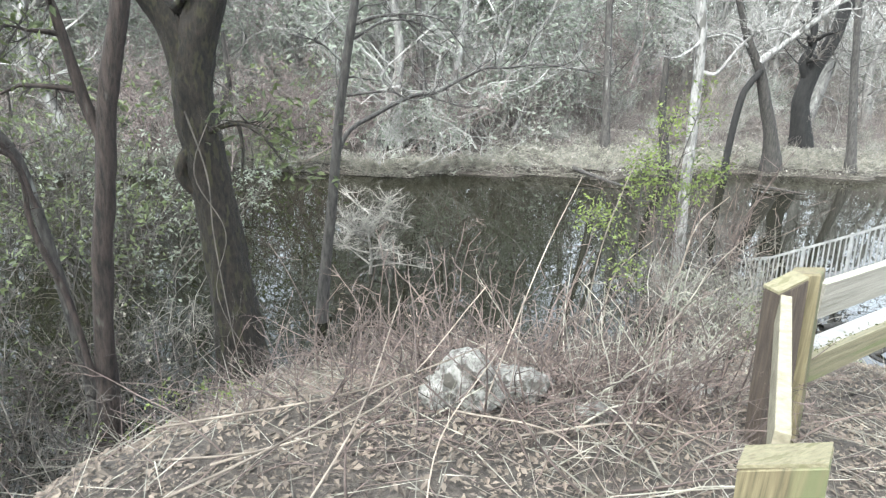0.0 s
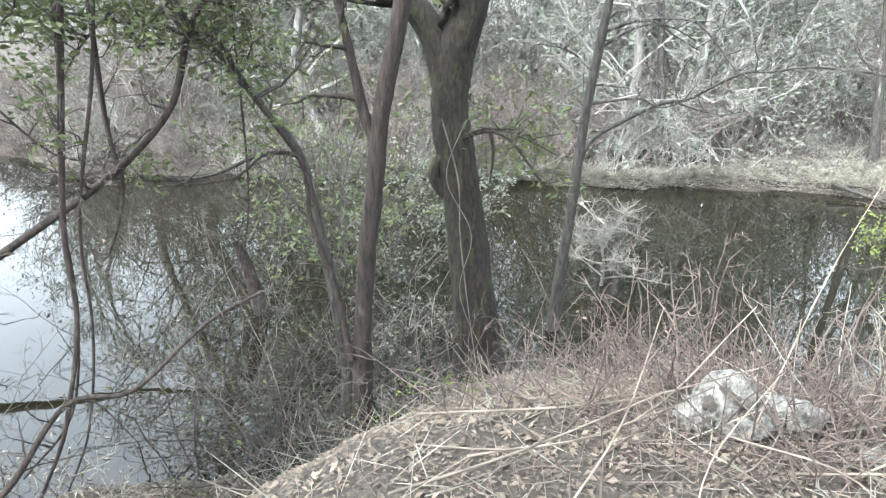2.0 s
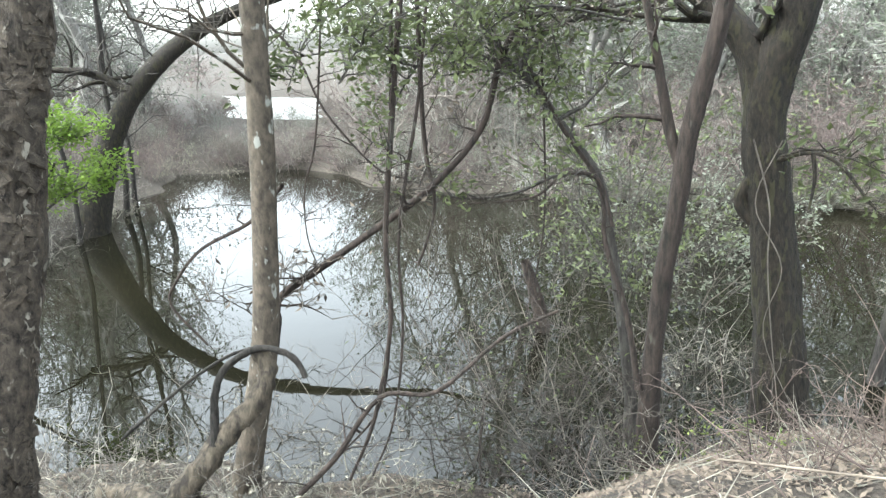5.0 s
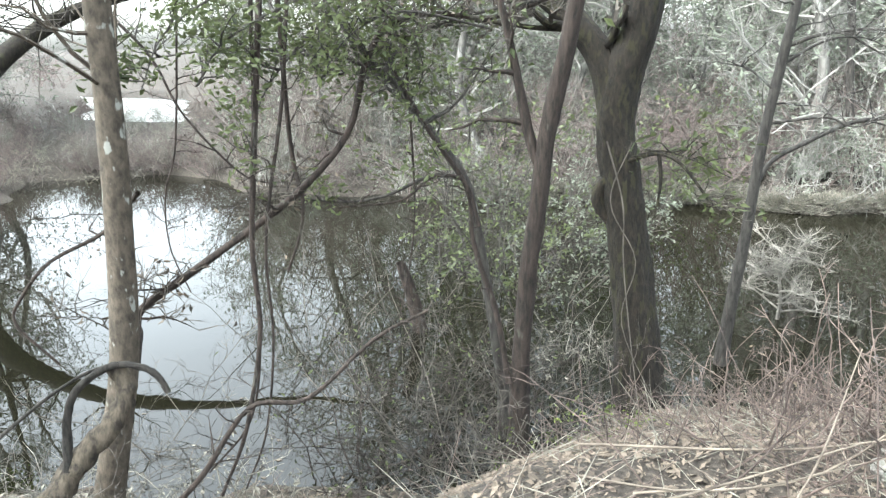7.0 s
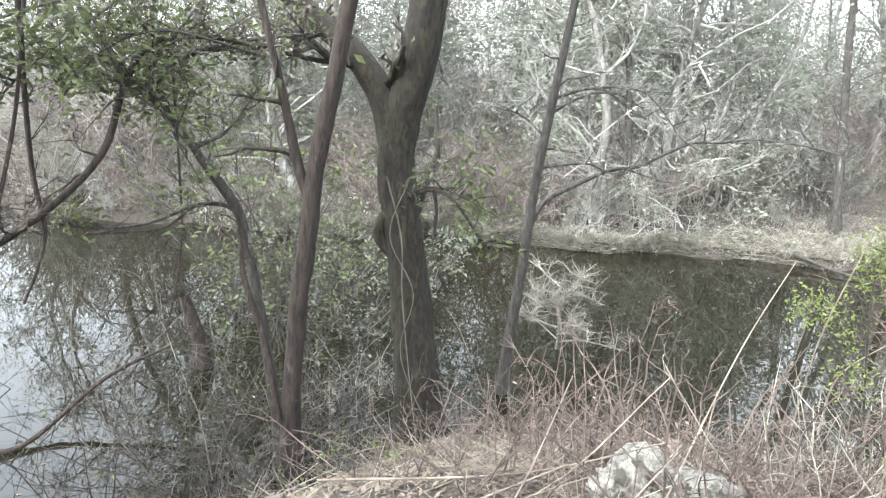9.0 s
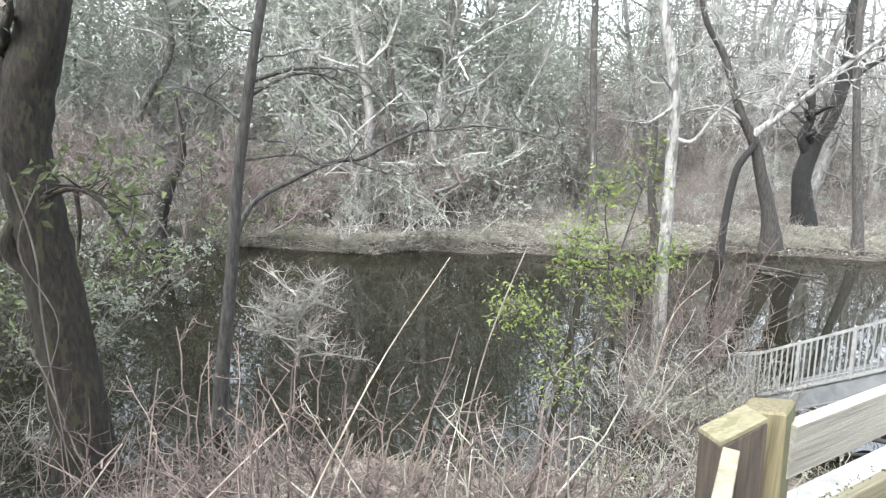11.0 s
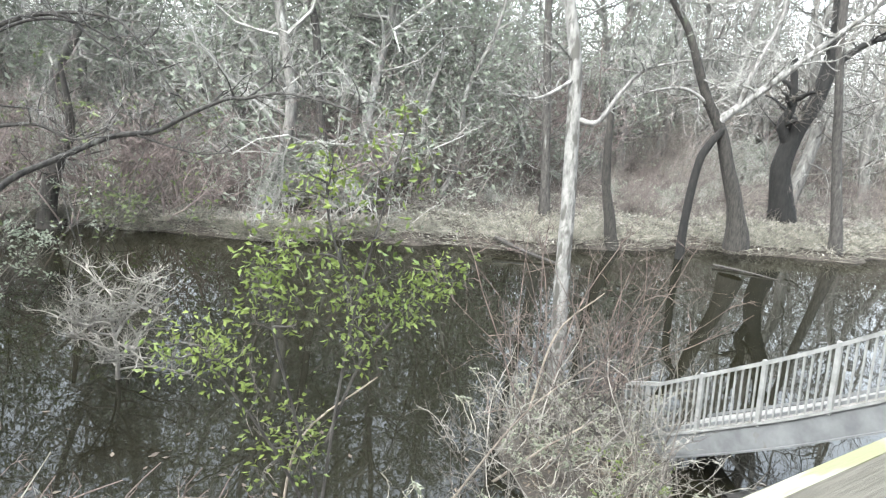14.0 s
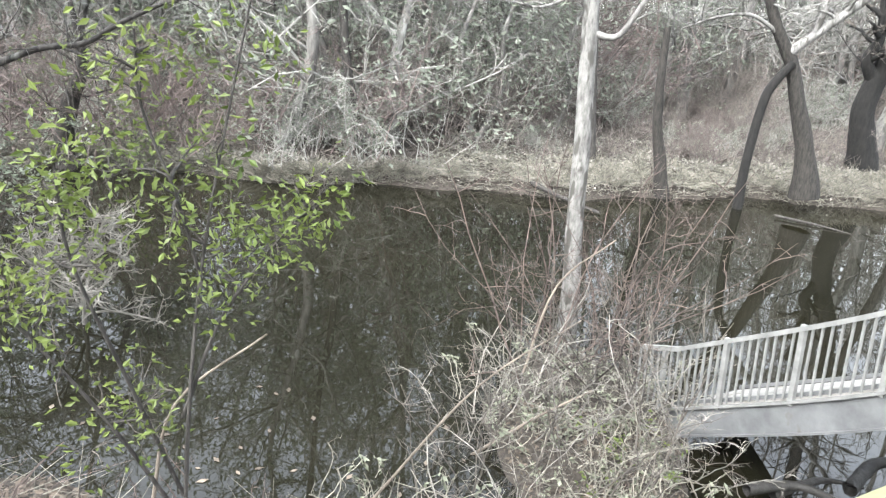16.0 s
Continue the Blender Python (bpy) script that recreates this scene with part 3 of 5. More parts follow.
def far_trees():
    g = "trees on the far bank"
    tree("dark leaning tree with a pale lichen limb on the far bank", [(6.84, 13.6, -.72), (6.68, 13.6, -.1), (6.45, 13.6, .5), (6.2, 13.6, 1.15), (5.85, 13.6, 1.7), (5.41, 13.6, 2.65), (4.92, 13.6, 3.4), (4.5, 13.6, 5)], .145, .03, BARK, g, limbs=[
        ([(6.15, 13.58, 1.3), (6.5, 13.5, 1.65), (7.02, 13.4, 2.15), (7.6, 13.3, 2.75), (8.29, 13.2, 3.4)], .075, .03, 12, 1.0),
        ([(6.4, 13.5, 1.6), (6.5, 13.4, 2.2), (6.75, 13.4, 2.9), (6.8, 13.4, 3.8)], .05, .02, 8, .9),
        ([(6.0, 13.6, 1.5), (5.5, 13.5, 1.75), (5.0, 13.4, 1.7), (4.5, 13.3, 1.5)], .035, .012, 8, .8)],
         crown=(10, 1.3, .016, 7, .5), twigs=LICHEN, limb_bark=PALE)
    tree("black crooked sapling bending out of the far water", [(5.86, 13.5, -1.15), (5.84, 13.5, -.32), (5.9, 13.5, .55), (6.0, 13.5, .85), (6.2, 13.52, 1.15)], .075, .06, BLACKBARK, g, flare=.1)
    tree("old hollow tree with charred black base", [(8.85, 16.4, -.62), (8.72, 16.4, -.1), (8.64, 16.4, .45), (8.8, 16.4, 1.2), (9.07, 16.4, 1.85), (9.2, 16.4, 3.0), (9.1, 16.4, 4.0), (9.2, 16.4, 6)], .235, .1, BLACKBARK, g, flare=.3, sides=12, limbs=[
        ([(8.66, 16.4, .9), (8.45, 16.35, 1.25), (8.55, 16.3, 1.7), (8.4, 16.3, 2.6)], .12, .07, 6, .8),
        ([(9.15, 16.4, 2.4), (9.8, 16.3, 3.0), (10.6, 16.2, 3.2)], .09, .03, 8, 1.0)], crown=(16, 1.4, .018, 7, .35))
    tree("straight grey tree on the far bank", [(3.58, 14.5, -.8), (3.46, 14.5, .4), (3.36, 14.5, 1.35), (3.16, 14.5, 3.4), (3.0, 14.5, 7)], .085, .06, GREYBARK, g, crown=(14, 1.2, .014, 7, .3))
    tree("short brown snag trunk at the far water", [(4.74, 13.75, -1.14), (4.6, 13.75, -.5), (4.46, 13.75, .1), (4.4, 13.75, .8), (4.38, 13.8, 1.5)], .11, .05, BARK, g)
    tree("thin straight tree on the pale far bank", [(9.12, 14.6, -.85), (8.8, 14.6, .6), (8.6, 14.6, 1.61), (8.27, 14.6, 3.63), (8.2, 14.6, 7)], .09, .06, GREYBARK, g, crown=(14, 1.3, .014, 7, .3))
    tree("grey leaning tree with lichen on the far bank", [(-.19, 13.4, -.75), (-.35, 13.4, .1), (-.47, 13.4, .71), (-.62, 13.4, 2.13), (-.77, 13.4, 3.04), (-1, 13.4, 7)], .075, .055, GREYBARK, g, crown=(18, 1.4, .014, 7, .3))
    tree("dark tree stump with side shoots at the far water", [(-4.12, 11.7, -1.15), (-4.16, 11.7, -.85), (-4.0, 11.7, -.17), (-3.8, 11.7, .24), (-3.7, 11.6, .6), (-3.75, 11.5, 1.3)], .17, .03, BARK, g, flare=.35, crown=(16, 1.0, .014, 7, .35))
    tree("great arching tree that leans over the water", [(-12.4, 4.3, -1.12), (-12.3, 4.6, -.2), (-12.15, 4.9, .6), (-11.95, 5.3, 1.25), (-11.54, 6.06, 1.98), (-11.07, 6.8, 2.41), (-10.3, 7.8, 2.75), (-9.3, 8.9, 2.9), (-8.2, 10.0, 3.3)], .25, .025, MOSSY, g, flare=.3,
         crown=(22, 1.3, .02, 7, .3), limbs=[([(-12.0, 5.2, 1.1), (-12.4, 4.8, 1.5), (-13.2, 4.2, 1.6)], .1, .04, 8, 1.0)])


    for x, y, lean, r in ((-11.9, 3.9, -.5, .045), (-13.2, 5.3, .3, .06), (-14.0, 5.9, -.2, .05)):
        z = float(ground_z(x, y))
        tree("thin dark sapling on the muddy bank", [(x, y, z), (x + lean * .2, y + .1, z + 1.0), (x + lean * .25, y, z + 2.2), (x + lean, y, z + 4.2), (x + lean, y, z + 6)], r, r * .5, BARK, "dark saplings",
             7, .2, crown=(12, 1.1, .012, 7, .3))


near_trees()
far_trees()


# ---- woods beyond the water ----
def wood_variant(kind):
    """One tree of the far woods, standing at the origin."""
    young = kind == "young"
    h = rnd.uniform(4.5, 6) if young else rnd.uniform(8, 11.5)
    lean = rnd.normal(0, .7, 2)
    kink = rnd.normal(0, .28, (3, 2))
    line = smooth_line([(0, 0, -.2), (lean[0] * .1 + kink[0, 0], lean[1] * .1 + kink[0, 1], h * .17), (lean[0] * .3 + kink[1, 0], lean[1] * .3 + kink[1, 1], h * .36), (lean[0] * .7 + kink[2, 0], lean[1] * .6 + kink[2, 1], h * .62), (lean[0] * 1.2, lean[1], h)], 4)
    label = {"bare": "bare grey winter tree in the woods", "green": "evergreen tree with haze paled green leaves in the woods", "pale": "bare pale trunked tree in the woods", "young": "young evergreen with haze paled green leaves"}[kind]
    ob = thing("tree", (0, 0, 0), label, "tree", "trees in the far woods")
    g, cg, tw = Geo(), Geo(), Geo()
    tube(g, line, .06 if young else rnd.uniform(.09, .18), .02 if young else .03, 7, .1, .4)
    part("trunk", g, PALE if kind == "pale" else HAZEBARK, ob, smooth=True)
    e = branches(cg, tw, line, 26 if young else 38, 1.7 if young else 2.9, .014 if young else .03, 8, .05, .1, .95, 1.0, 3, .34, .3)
    part("branchwork", cg, HAZEBARK if kind == "bare" else HAZETWIG, ob, kind="stuff")
    part("twig_mass", tw, HAZETWIG, ob, kind="stuff")
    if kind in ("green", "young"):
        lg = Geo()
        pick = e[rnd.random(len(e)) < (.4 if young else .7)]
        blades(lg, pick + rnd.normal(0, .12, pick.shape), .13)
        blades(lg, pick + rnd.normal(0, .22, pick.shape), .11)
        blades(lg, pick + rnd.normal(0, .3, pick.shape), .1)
        part("foliage", lg, HAZEGREEN, ob, kind="stuff")
    return ob


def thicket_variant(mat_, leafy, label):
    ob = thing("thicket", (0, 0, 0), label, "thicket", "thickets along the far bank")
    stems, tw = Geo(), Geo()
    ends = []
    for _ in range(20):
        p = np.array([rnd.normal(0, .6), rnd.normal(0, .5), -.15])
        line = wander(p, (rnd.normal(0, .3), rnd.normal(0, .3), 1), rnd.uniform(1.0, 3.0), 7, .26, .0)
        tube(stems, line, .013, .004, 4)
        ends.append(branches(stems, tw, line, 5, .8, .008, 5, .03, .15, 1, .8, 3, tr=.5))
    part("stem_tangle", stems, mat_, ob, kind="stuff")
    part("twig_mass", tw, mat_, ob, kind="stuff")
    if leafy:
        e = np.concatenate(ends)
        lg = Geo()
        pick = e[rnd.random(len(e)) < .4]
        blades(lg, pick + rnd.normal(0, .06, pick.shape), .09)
        part("foliage", lg, HAZEGREEN, ob, kind="stuff")
    return ob


def clear_of_water(x, y, far_gap, near_gap):
    return y > far_shore(x) + far_gap or y < near_shore(x) - near_gap


def woods():
    kinds = ["bare", "bare", "pale", "green", "green", "bare", "young", "young"]
    models = [wood_variant(k) for k in kinds]
    spots = []
    tries = 0
    while len(spots) < 92 and tries < 6000:
        tries += 1
        x = rnd.uniform(-34, 30)
        y = far_shore(x) + .8 + abs(rnd.normal(0, 1)) * 11
        az = math.degrees(math.atan2(x + .5, y + .5))
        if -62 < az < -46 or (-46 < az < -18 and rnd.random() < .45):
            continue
        if x > 1 and y < far_shore(x) + 3.5:
            continue
        if any((x - a) ** 2 + (y - b) ** 2 < 1.2 for a, b in spots):
            continue
        spots.append((x, y))
    for _ in range(6):
        x = rnd.uniform(-26, -13)
        spots.append((x, near_shore(x) - rnd.uniform(2, 7)))
    for _ in range(14):
        x = rnd.uniform(-9, 13)
        spots.append((x, far_shore(x) + rnd.uniform(6, 17)))
    for _ in range(12):
        x = rnd.uniform(3, 15)
        spots.append((x, far_shore(x) + rnd.uniform(8, 20)))
    bushes = len(spots)
    for _ in range(24):
        x = rnd.uniform(-11, 3)
        spots.append((x, far_shore(x) + rnd.uniform(2.5, 10)))
    for _ in range(10):
        x = rnd.uniform(3, 14)
        spots.append((x, far_shore(x) + rnd.uniform(8, 14)))
    tall = len(spots)
    # unseen trees added behind and beside the path to block light on the trunks
    for _ in range(34):
        a = rnd.uniform(1.0, 4.6)
        d = rnd.uniform(8, 20)
        spots.append((1 + d * math.sin(a), .5 + d * math.cos(a)))
    used = set()
    for i, (x, y) in enumerate(spots):
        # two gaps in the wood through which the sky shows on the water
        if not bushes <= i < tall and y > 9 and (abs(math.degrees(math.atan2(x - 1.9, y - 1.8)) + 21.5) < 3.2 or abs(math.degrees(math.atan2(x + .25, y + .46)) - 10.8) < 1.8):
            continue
        green = rnd.random() < (.82 if x < 1.5 else .22)
        k = int(rnd.choice([3, 4] if green else [0, 1, 2, 5]))
        if bushes <= i < tall:
            k = 6 + i % 2
        m = Matrix.Translation((x, y, float(ground_z(x, y)) - .05)) @ pose(0, 0, 0, rnd.normal(0, 2), rnd.normal(0, 2), rnd.uniform(0, 360))
        if k in used:
            copy_thing(models[k], m)
        else:
            models[k].matrix_basis = m
            used.add(k)
    labels = [(HAZEBROWN, False, "grey thicket of bare stems on the far bank"), (HAZEBROWN, False, "brown thicket of bare stems on the far bank"),
              (HAZERED, False, "reddish thicket of bare stems on the far bank"), (HAZETWIG, True, "sparse green leaved thicket on the far bank")]
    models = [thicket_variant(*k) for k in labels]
    used = set()
    rows = []
    for _ in range(72):
        x = rnd.uniform(-8, 20)
        rows.append((x, far_shore(x) + .4 + abs(rnd.normal(0, 1)) * 4 + (3.0 if x > 2.2 else 0), rnd.uniform(.7, 1.1)))
    for _ in range(44):
        x = rnd.uniform(-14, 24)
        rows.append((x, far_shore(x) + rnd.uniform(7, 18), rnd.uniform(1.5, 2.2)))
    for _ in range(24):
        x = rnd.uniform(-30, -8)
        rows.append((x, far_shore(x) + rnd.uniform(.3, 5), rnd.uniform(.8, 1.5)))
    for _ in range(14):
        x = rnd.uniform(-22, -12.6)
        rows.append((x, near_shore(x) - rnd.uniform(.4, 3), rnd.uniform(.5, .9)))
    for _ in range(40):
        x = rnd.uniform(-15.8, -6)
        rows.append((x, far_shore(x) + abs(rnd.normal(0, .5)), rnd.uniform(.3, .75)))
    for _ in range(40):
        x = rnd.uniform(-24, -9)
        rows.append((x, max(far_shore(x), near_shore(x) - 1 if x < -16 else 0) + rnd.uniform(.8, 7), rnd.uniform(.7, 1.2)))
    for _ in range(40):
        x = rnd.uniform(2, 15)
        rows.append((x, far_shore(x) + rnd.uniform(1.5, 5), rnd.uniform(.2, .5)))
    for _ in range(16):
        a = math.radians(rnd.uniform(-68, -42))
        d = rnd.uniform(46, 62)
        rows.append((d * math.sin(a), d * math.cos(a), -rnd.uniform(.9, 1.4)))
    for x, y, s in rows:
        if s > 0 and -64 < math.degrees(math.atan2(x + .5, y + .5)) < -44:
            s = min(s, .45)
        if float(ground_z(x, y)) < WATER_Z - .05:
            continue
        k = int(rnd.choice(4, p=[.2, .29, .21, .3] if x > -2 else [.15, .3, .33, .22]))
        m = Matrix.Translation((x, y, float(ground_z(x, y)))) @ pose(0, 0, 0, 0, 0, rnd.uniform(0, 360)) @ Matrix.Scale(abs(s), 4)
        if k in used:
            copy_thing(models[k], m)
        else:
            models[k].matrix_basis = m
            used.add(k)


woods()


# ---- fence ----
def fence():
    ob = thing("timber_fence", (1.53, 2.5, -.1), "two rail timber fence with square posts beside the path", "fence")
    e = np.array([.822, .569, 0])
    n = np.array([-.569, .822, 0])
    up = np.array([0, 0, 1.])

    lean = np.array([-.07, .03, 1.0])

    def post(c, half, mat_, top, drop=0.0, ax=e, ay=n, label=""):
        g = Geo()
        z0 = float(ground_z(c[0], c[1])) - .25
        mid = np.array([c[0], c[1], top]) - lean * (top - z0) / 2
        box(g, mid, (half[0], half[1], (top - z0) / 2), ax, ay, lean, drop)
        return part("post", g, mat_, ob, label)

    def board(a, b, height, thick, mat_, name="rail", label=""):
        a, b = np.array(a, float), np.array(b, float)
        d = (b - a) / np.linalg.norm(b - a)
        s = np.cross(up, d)
        s /= np.linalg.norm(s)
        g = Geo()
        box(g, (a + b) / 2, (np.linalg.norm(b - a) / 2, thick / 2, height / 2), d, s, np.cross(d, s))
        return part(name, g, mat_, ob, label)

    post((1.51, 2.49), (.066, .066), POSTW, .81, .03, np.array([.80, -.60, 0]), np.array([.60, .80, 0]))
    # corner post in a darker brown than the others, with a tan cap
    corner = post((1.37, 2.39), (.08, .045), BROWNW, .79, .06, np.array([.94, .34, 0]), np.array([-.34, .94, 0]), "dark brown corner post")
    g = Geo()
    box(g, (1.37, 2.39, .768), (.08, .046, .007), np.array([.92, .33, .36]), np.array([-.34, .94, 0]), up)
    part("post_cap", g, CAPW, corner, "mossy tan sloping post top")
    post((3.71, 4.035), (.095, .095), POSTW, .78)
    board((1.58, 2.47, .655), (4.3, 4.33, .655), .17, .042, RAILW)
    board((1.58, 2.53, .235), (4.3, 4.39, .235), .15, .042, LOWRAIL, label="olive tan lower rail")
    # White deck colour stands in for sky light on the lower rail's top.
    board((1.58, 2.61, .298), (4.3, 4.465, .298), .026, .10, DECK, "ledge", "flat board behind the lower rail, whitened for sky light")
    # the short run back towards the path
    e2 = np.array([.50, .866, 0])
    w, v = np.array([.83, -.558, 0]), np.array([.558, .83, 0])
    near_post = post((.735, 1.085), (.104, .062), POSTW, .80, .10, w, v)
    g = Geo()
    box(g, (.735, 1.085, .754), (.1, .058, .006), w + up * .48, v, up)
    part("post_cap", g, CAPW, near_post, "sawn tan post top")
    board((.80, 1.22, .67), (1.335, 2.30, .67), .14, .045, ENDW, label="pale rail seen on its top edge")
    mg = Geo()
    c = np.array([1.75, 2.66, .318]) + rnd.uniform(0, 1, (160, 1)) ** 2 * np.array([2.2, 1.55, 0]) + rnd.normal(0, .012, (160, 3)) * [1, 1, .15]
    blades(mg, c, .014, -.5, .7)
    part("moss", mg, MOSS, ob, "moss tufts on the lower board", kind="stuff")
    board((1.58, 2.47, .7425), (4.3, 4.33, .7425), .005, .044, RAILTOP, "rail_top", "mossy weathered top edge of the rail")


fence()


# ---- footbridge ----
def footbridge():
    run = smooth_line([(3.50, 6.55, -.88), (4.02, 5.78, -.28), (4.52, 5.04, .35), (5.0, 4.33, .8), (5.5, 3.6, 1.0)], 10)
    ob = thing("footbridge", (3.5, 6.55, -.95), "small grey steel footbridge with baluster railings", "bridge")
    side = np.array([.829, .559, 0])
    up = np.array([0, 0, 1.])

    def strip(name, lo, hi, off0, off1, mat_, label="", line=run):
        """A band that follows the bridge, from height lo to hi over the deck line and from off0 to off1 across."""
        g = Geo()
        rows = []
        for p in line:
            for o, z in ((off0, lo), (off1, lo), (off1, hi), (off0, hi)):
                rows.append(p + side * o + up * z)
        m = len(line)
        q = [(0, 1, 2, 3), ((m - 1) * 4 + 3, (m - 1) * 4 + 2, (m - 1) * 4 + 1, (m - 1) * 4)]
        for i in range(m - 1):
            for s in range(4):
                q.append((i * 4 + s, i * 4 + 4 + s, i * 4 + 4 + (s + 1) % 4, i * 4 + (s + 1) % 4))
        g.add(rows, q)
        return part(name, g, mat_, ob, label)

    ahead = np.vstack([[(3.34, 6.79, -1.0)], run])
    strip("deck", -.035, 0, .025, .64, DECK, "pale worn deck")
    for o in (0, .62):
        strip("beam", -.215, -.035, o + .004, o + .02, STEEL, "grey steel side beam")
        strip("flange", -.03, -.012, o - .016, o + .024, BALUST)
        strip("flange", -.225, -.212, o - .03, o + .05, STEEL)
        strip("curb", .004, .03, o + .03, o + .045, STEEL)
    strip("handrail", .40, .43, -.028, .012, BALUST, "", ahead)
    run = ahead
    length = np.concatenate([[0], np.cumsum(np.linalg.norm(np.diff(run, axis=0), axis=1))])
    g = Geo()
    box(g, (-.012, .005, .2), (.0055, .0055, .2), (.829, .559, 0), (-.559, .829, 0), (-.06, .025, 1))
    thin = make_mesh("baluster", g, BALUST)
    g = Geo()
    box(g, (-.012, .005, .19), (.014, .014, .23), (.829, .559, 0), (-.559, .829, 0), (-.06, .025, 1))
    thick = make_mesh("railing_post", g, BALUST)
    step = .056
    count = int(length[-1] / step)
    for i in range(count + 1):
        d = min(i * step, length[-1])
        p = np.array([np.interp(d, length, run[:, k]) for k in range(3)]) + side * .004
        heavy = i % 9 == 4
        b = new("railing_post" if heavy else "baluster", thick if heavy else thin)
        b.parent = ob
        b.location = Vector(p) - Vector(ob.location)
    x, y, top = 5.55, 3.95, .4
    z0 = float(ground_z(x, y)) - .6
    g = Geo()
    box(g, (x, y, (z0 + top) / 2), (.12, .3, (top - z0) / 2), (-.559, .829, 0), (.829, .559, 0))
    part("pier", g, BLACKBARK, ob, "dark timber pier under the deck")


footbridge()


def sunken_timber():
    """Black wet logs in the shade under the bridge."""
    for k in range(22):
        a = np.array([rnd.uniform(3.6, 4.7), rnd.uniform(4.6, 6.1), rnd.uniform(-1.12, -.95)])
        b = a + [rnd.uniform(.4, .9), rnd.uniform(-.35, .45), rnd.uniform(-.05, .3)]
        r = rnd.uniform(.02, .05)
        g = Geo()
        tube(g, smooth_line([a, a + (b - a) * .3 + rnd.normal(0, .05, 3), a + (b - a) * .65 + rnd.normal(0, .05, 3), b], 5), r, r * .15, 9, .25)
        single("sunken_log", g, WETWOOD, tuple(a), "wet black log lying under the footbridge", "log", "logs under the bridge", smooth=True)
    g = Geo()
    tube(g, smooth_line([(6.3, 13.1, -1.06), (6.8, 12.85, -1.075), (7.2, 12.6, -1.1)], 6), .022, .01, 8, .12)
    single("fallen_log", g, GREYBARK, (6.3, 13.1, -1.06), "slim grey log floating by the far bank", "log", smooth=True)
    g = Geo()
    tube(g, smooth_line([(2.6, 12.95, -.9), (3.05, 12.6, -1.0), (3.6, 12.2, -1.08)], 6), .04, .02, 8, .12)
    single("fallen_log", g, GREYBARK, (2.6, 12.95, -.9), "slim grey log lying into the water", "log", smooth=True)


sunken_timber()


# ---- stones ----
def stone(label, centre, size, seed, lump=.32):
    bm = bmesh.new()
    bmesh.ops.create_icosphere(bm, subdivisions=4, radius=1)
    for v in bm.verts:
        k = v.co * 1.1 + Vector((seed * 7.1, seed * 3.3, 0))
        v.co *= 1 + lump * noise.noise(k * 1.2) + lump * .5 * noise.noise(k * 3.1) - .3 * abs(noise.noise(k * 4.0)) - .12 * abs(noise.noise(k * 11.0))
        v.co = Vector((v.co.x * size[0], v.co.y * size[1], max(v.co.z, -.6) * size[2]))
    me = bpy.data.meshes.new("limestone_rock")
    bm.to_mesh(me)
    bm.free()
    me.polygons.foreach_set("use_smooth", np.ones(len(me.polygons), bool))
    me.materials.append(ROCKM)
    ob = new("limestone_rock", me)
    ob.location = (centre[0], centre[1], float(ground_z(centre[0], centre[1])) + size[2] * .45)
    return tagged(ob, label, "rock", "limestone rocks on the bank")


stone("large pitted pale limestone rock among brambles", (.0, 2.42), (.19, .15, .16), 1)
stone("low pale limestone rock in the leaf litter", (-.14, 2.34), (.09, .08, .10), 2)
stone("mossy limestone lump beside the large rock", (.24, 2.5), (.17, .12, .09), 3)
stone("small pale limestone rock in the leaf litter", (.6, 2.38), (.09, .06, .06), 4)
stone("pale limestone rock under brambles", (1.06, 2.98), (.16, .1, .1), 5)
stone("pale limestone rock near the fence", (1.35, 2.9), (.1, .07, .07), 6)


# ---- brambles, shrubs and dead brush ----
def shrub_model(name, label, category, group, mat_, stems, height, spread, sub, arch=.0, r=.006, leaf=None, leaf_size=.05, share=.4, twig_mat=None, fine=2, jitter=.14, sub_len=.35):
    ob = thing(name, (0, 0, 0), label, category, group)
    sg, tw, ends = Geo(), Geo(), []
    for _ in range(stems):
        p = np.array([rnd.normal(0, spread), rnd.normal(0, spread), -.06])
        way = np.array([rnd.normal(0, .35), rnd.normal(0, .35), 1.0]) + np.array([p[0], p[1], 0]) * .5
        h = height * rnd.uniform(.5, 1.2)
        line = wander(p, way, h, 7, jitter, -arch)
        tube(sg, line, r * rnd.uniform(.6, 1.3), r * .35, 4)
        ends.append(branches(sg, tw, line, sub, h * sub_len, r * .55, 3, .0, .15, 1, 1, fine, .22, .6))
    part("stem_tangle", sg, mat_, ob, kind="stuff")
    part("twig_mass", tw, twig_mat or mat_, ob, kind="stuff")
    if leaf:
        e = np.concatenate(ends)
        lg = Geo()
        pick = e[rnd.random(len(e)) < share]
        blades(lg, pick, leaf_size)
        part("foliage", lg, leaf, ob, kind="stuff")
    return ob


def scatter(models, places, sink=0.0):
    used = set()
    for i, (x, y) in enumerate(places):
        k = i % len(models)
        m = Matrix.Translation((x, y, max(float(ground_z(x, y)), WATER_Z - .15) - sink)) @ pose(0, 0, 0, 0, 0, rnd.uniform(0, 360))
        if k in used:
            copy_thing(models[k], m)
        else:
            models[k].matrix_basis = m
            used.add(k)


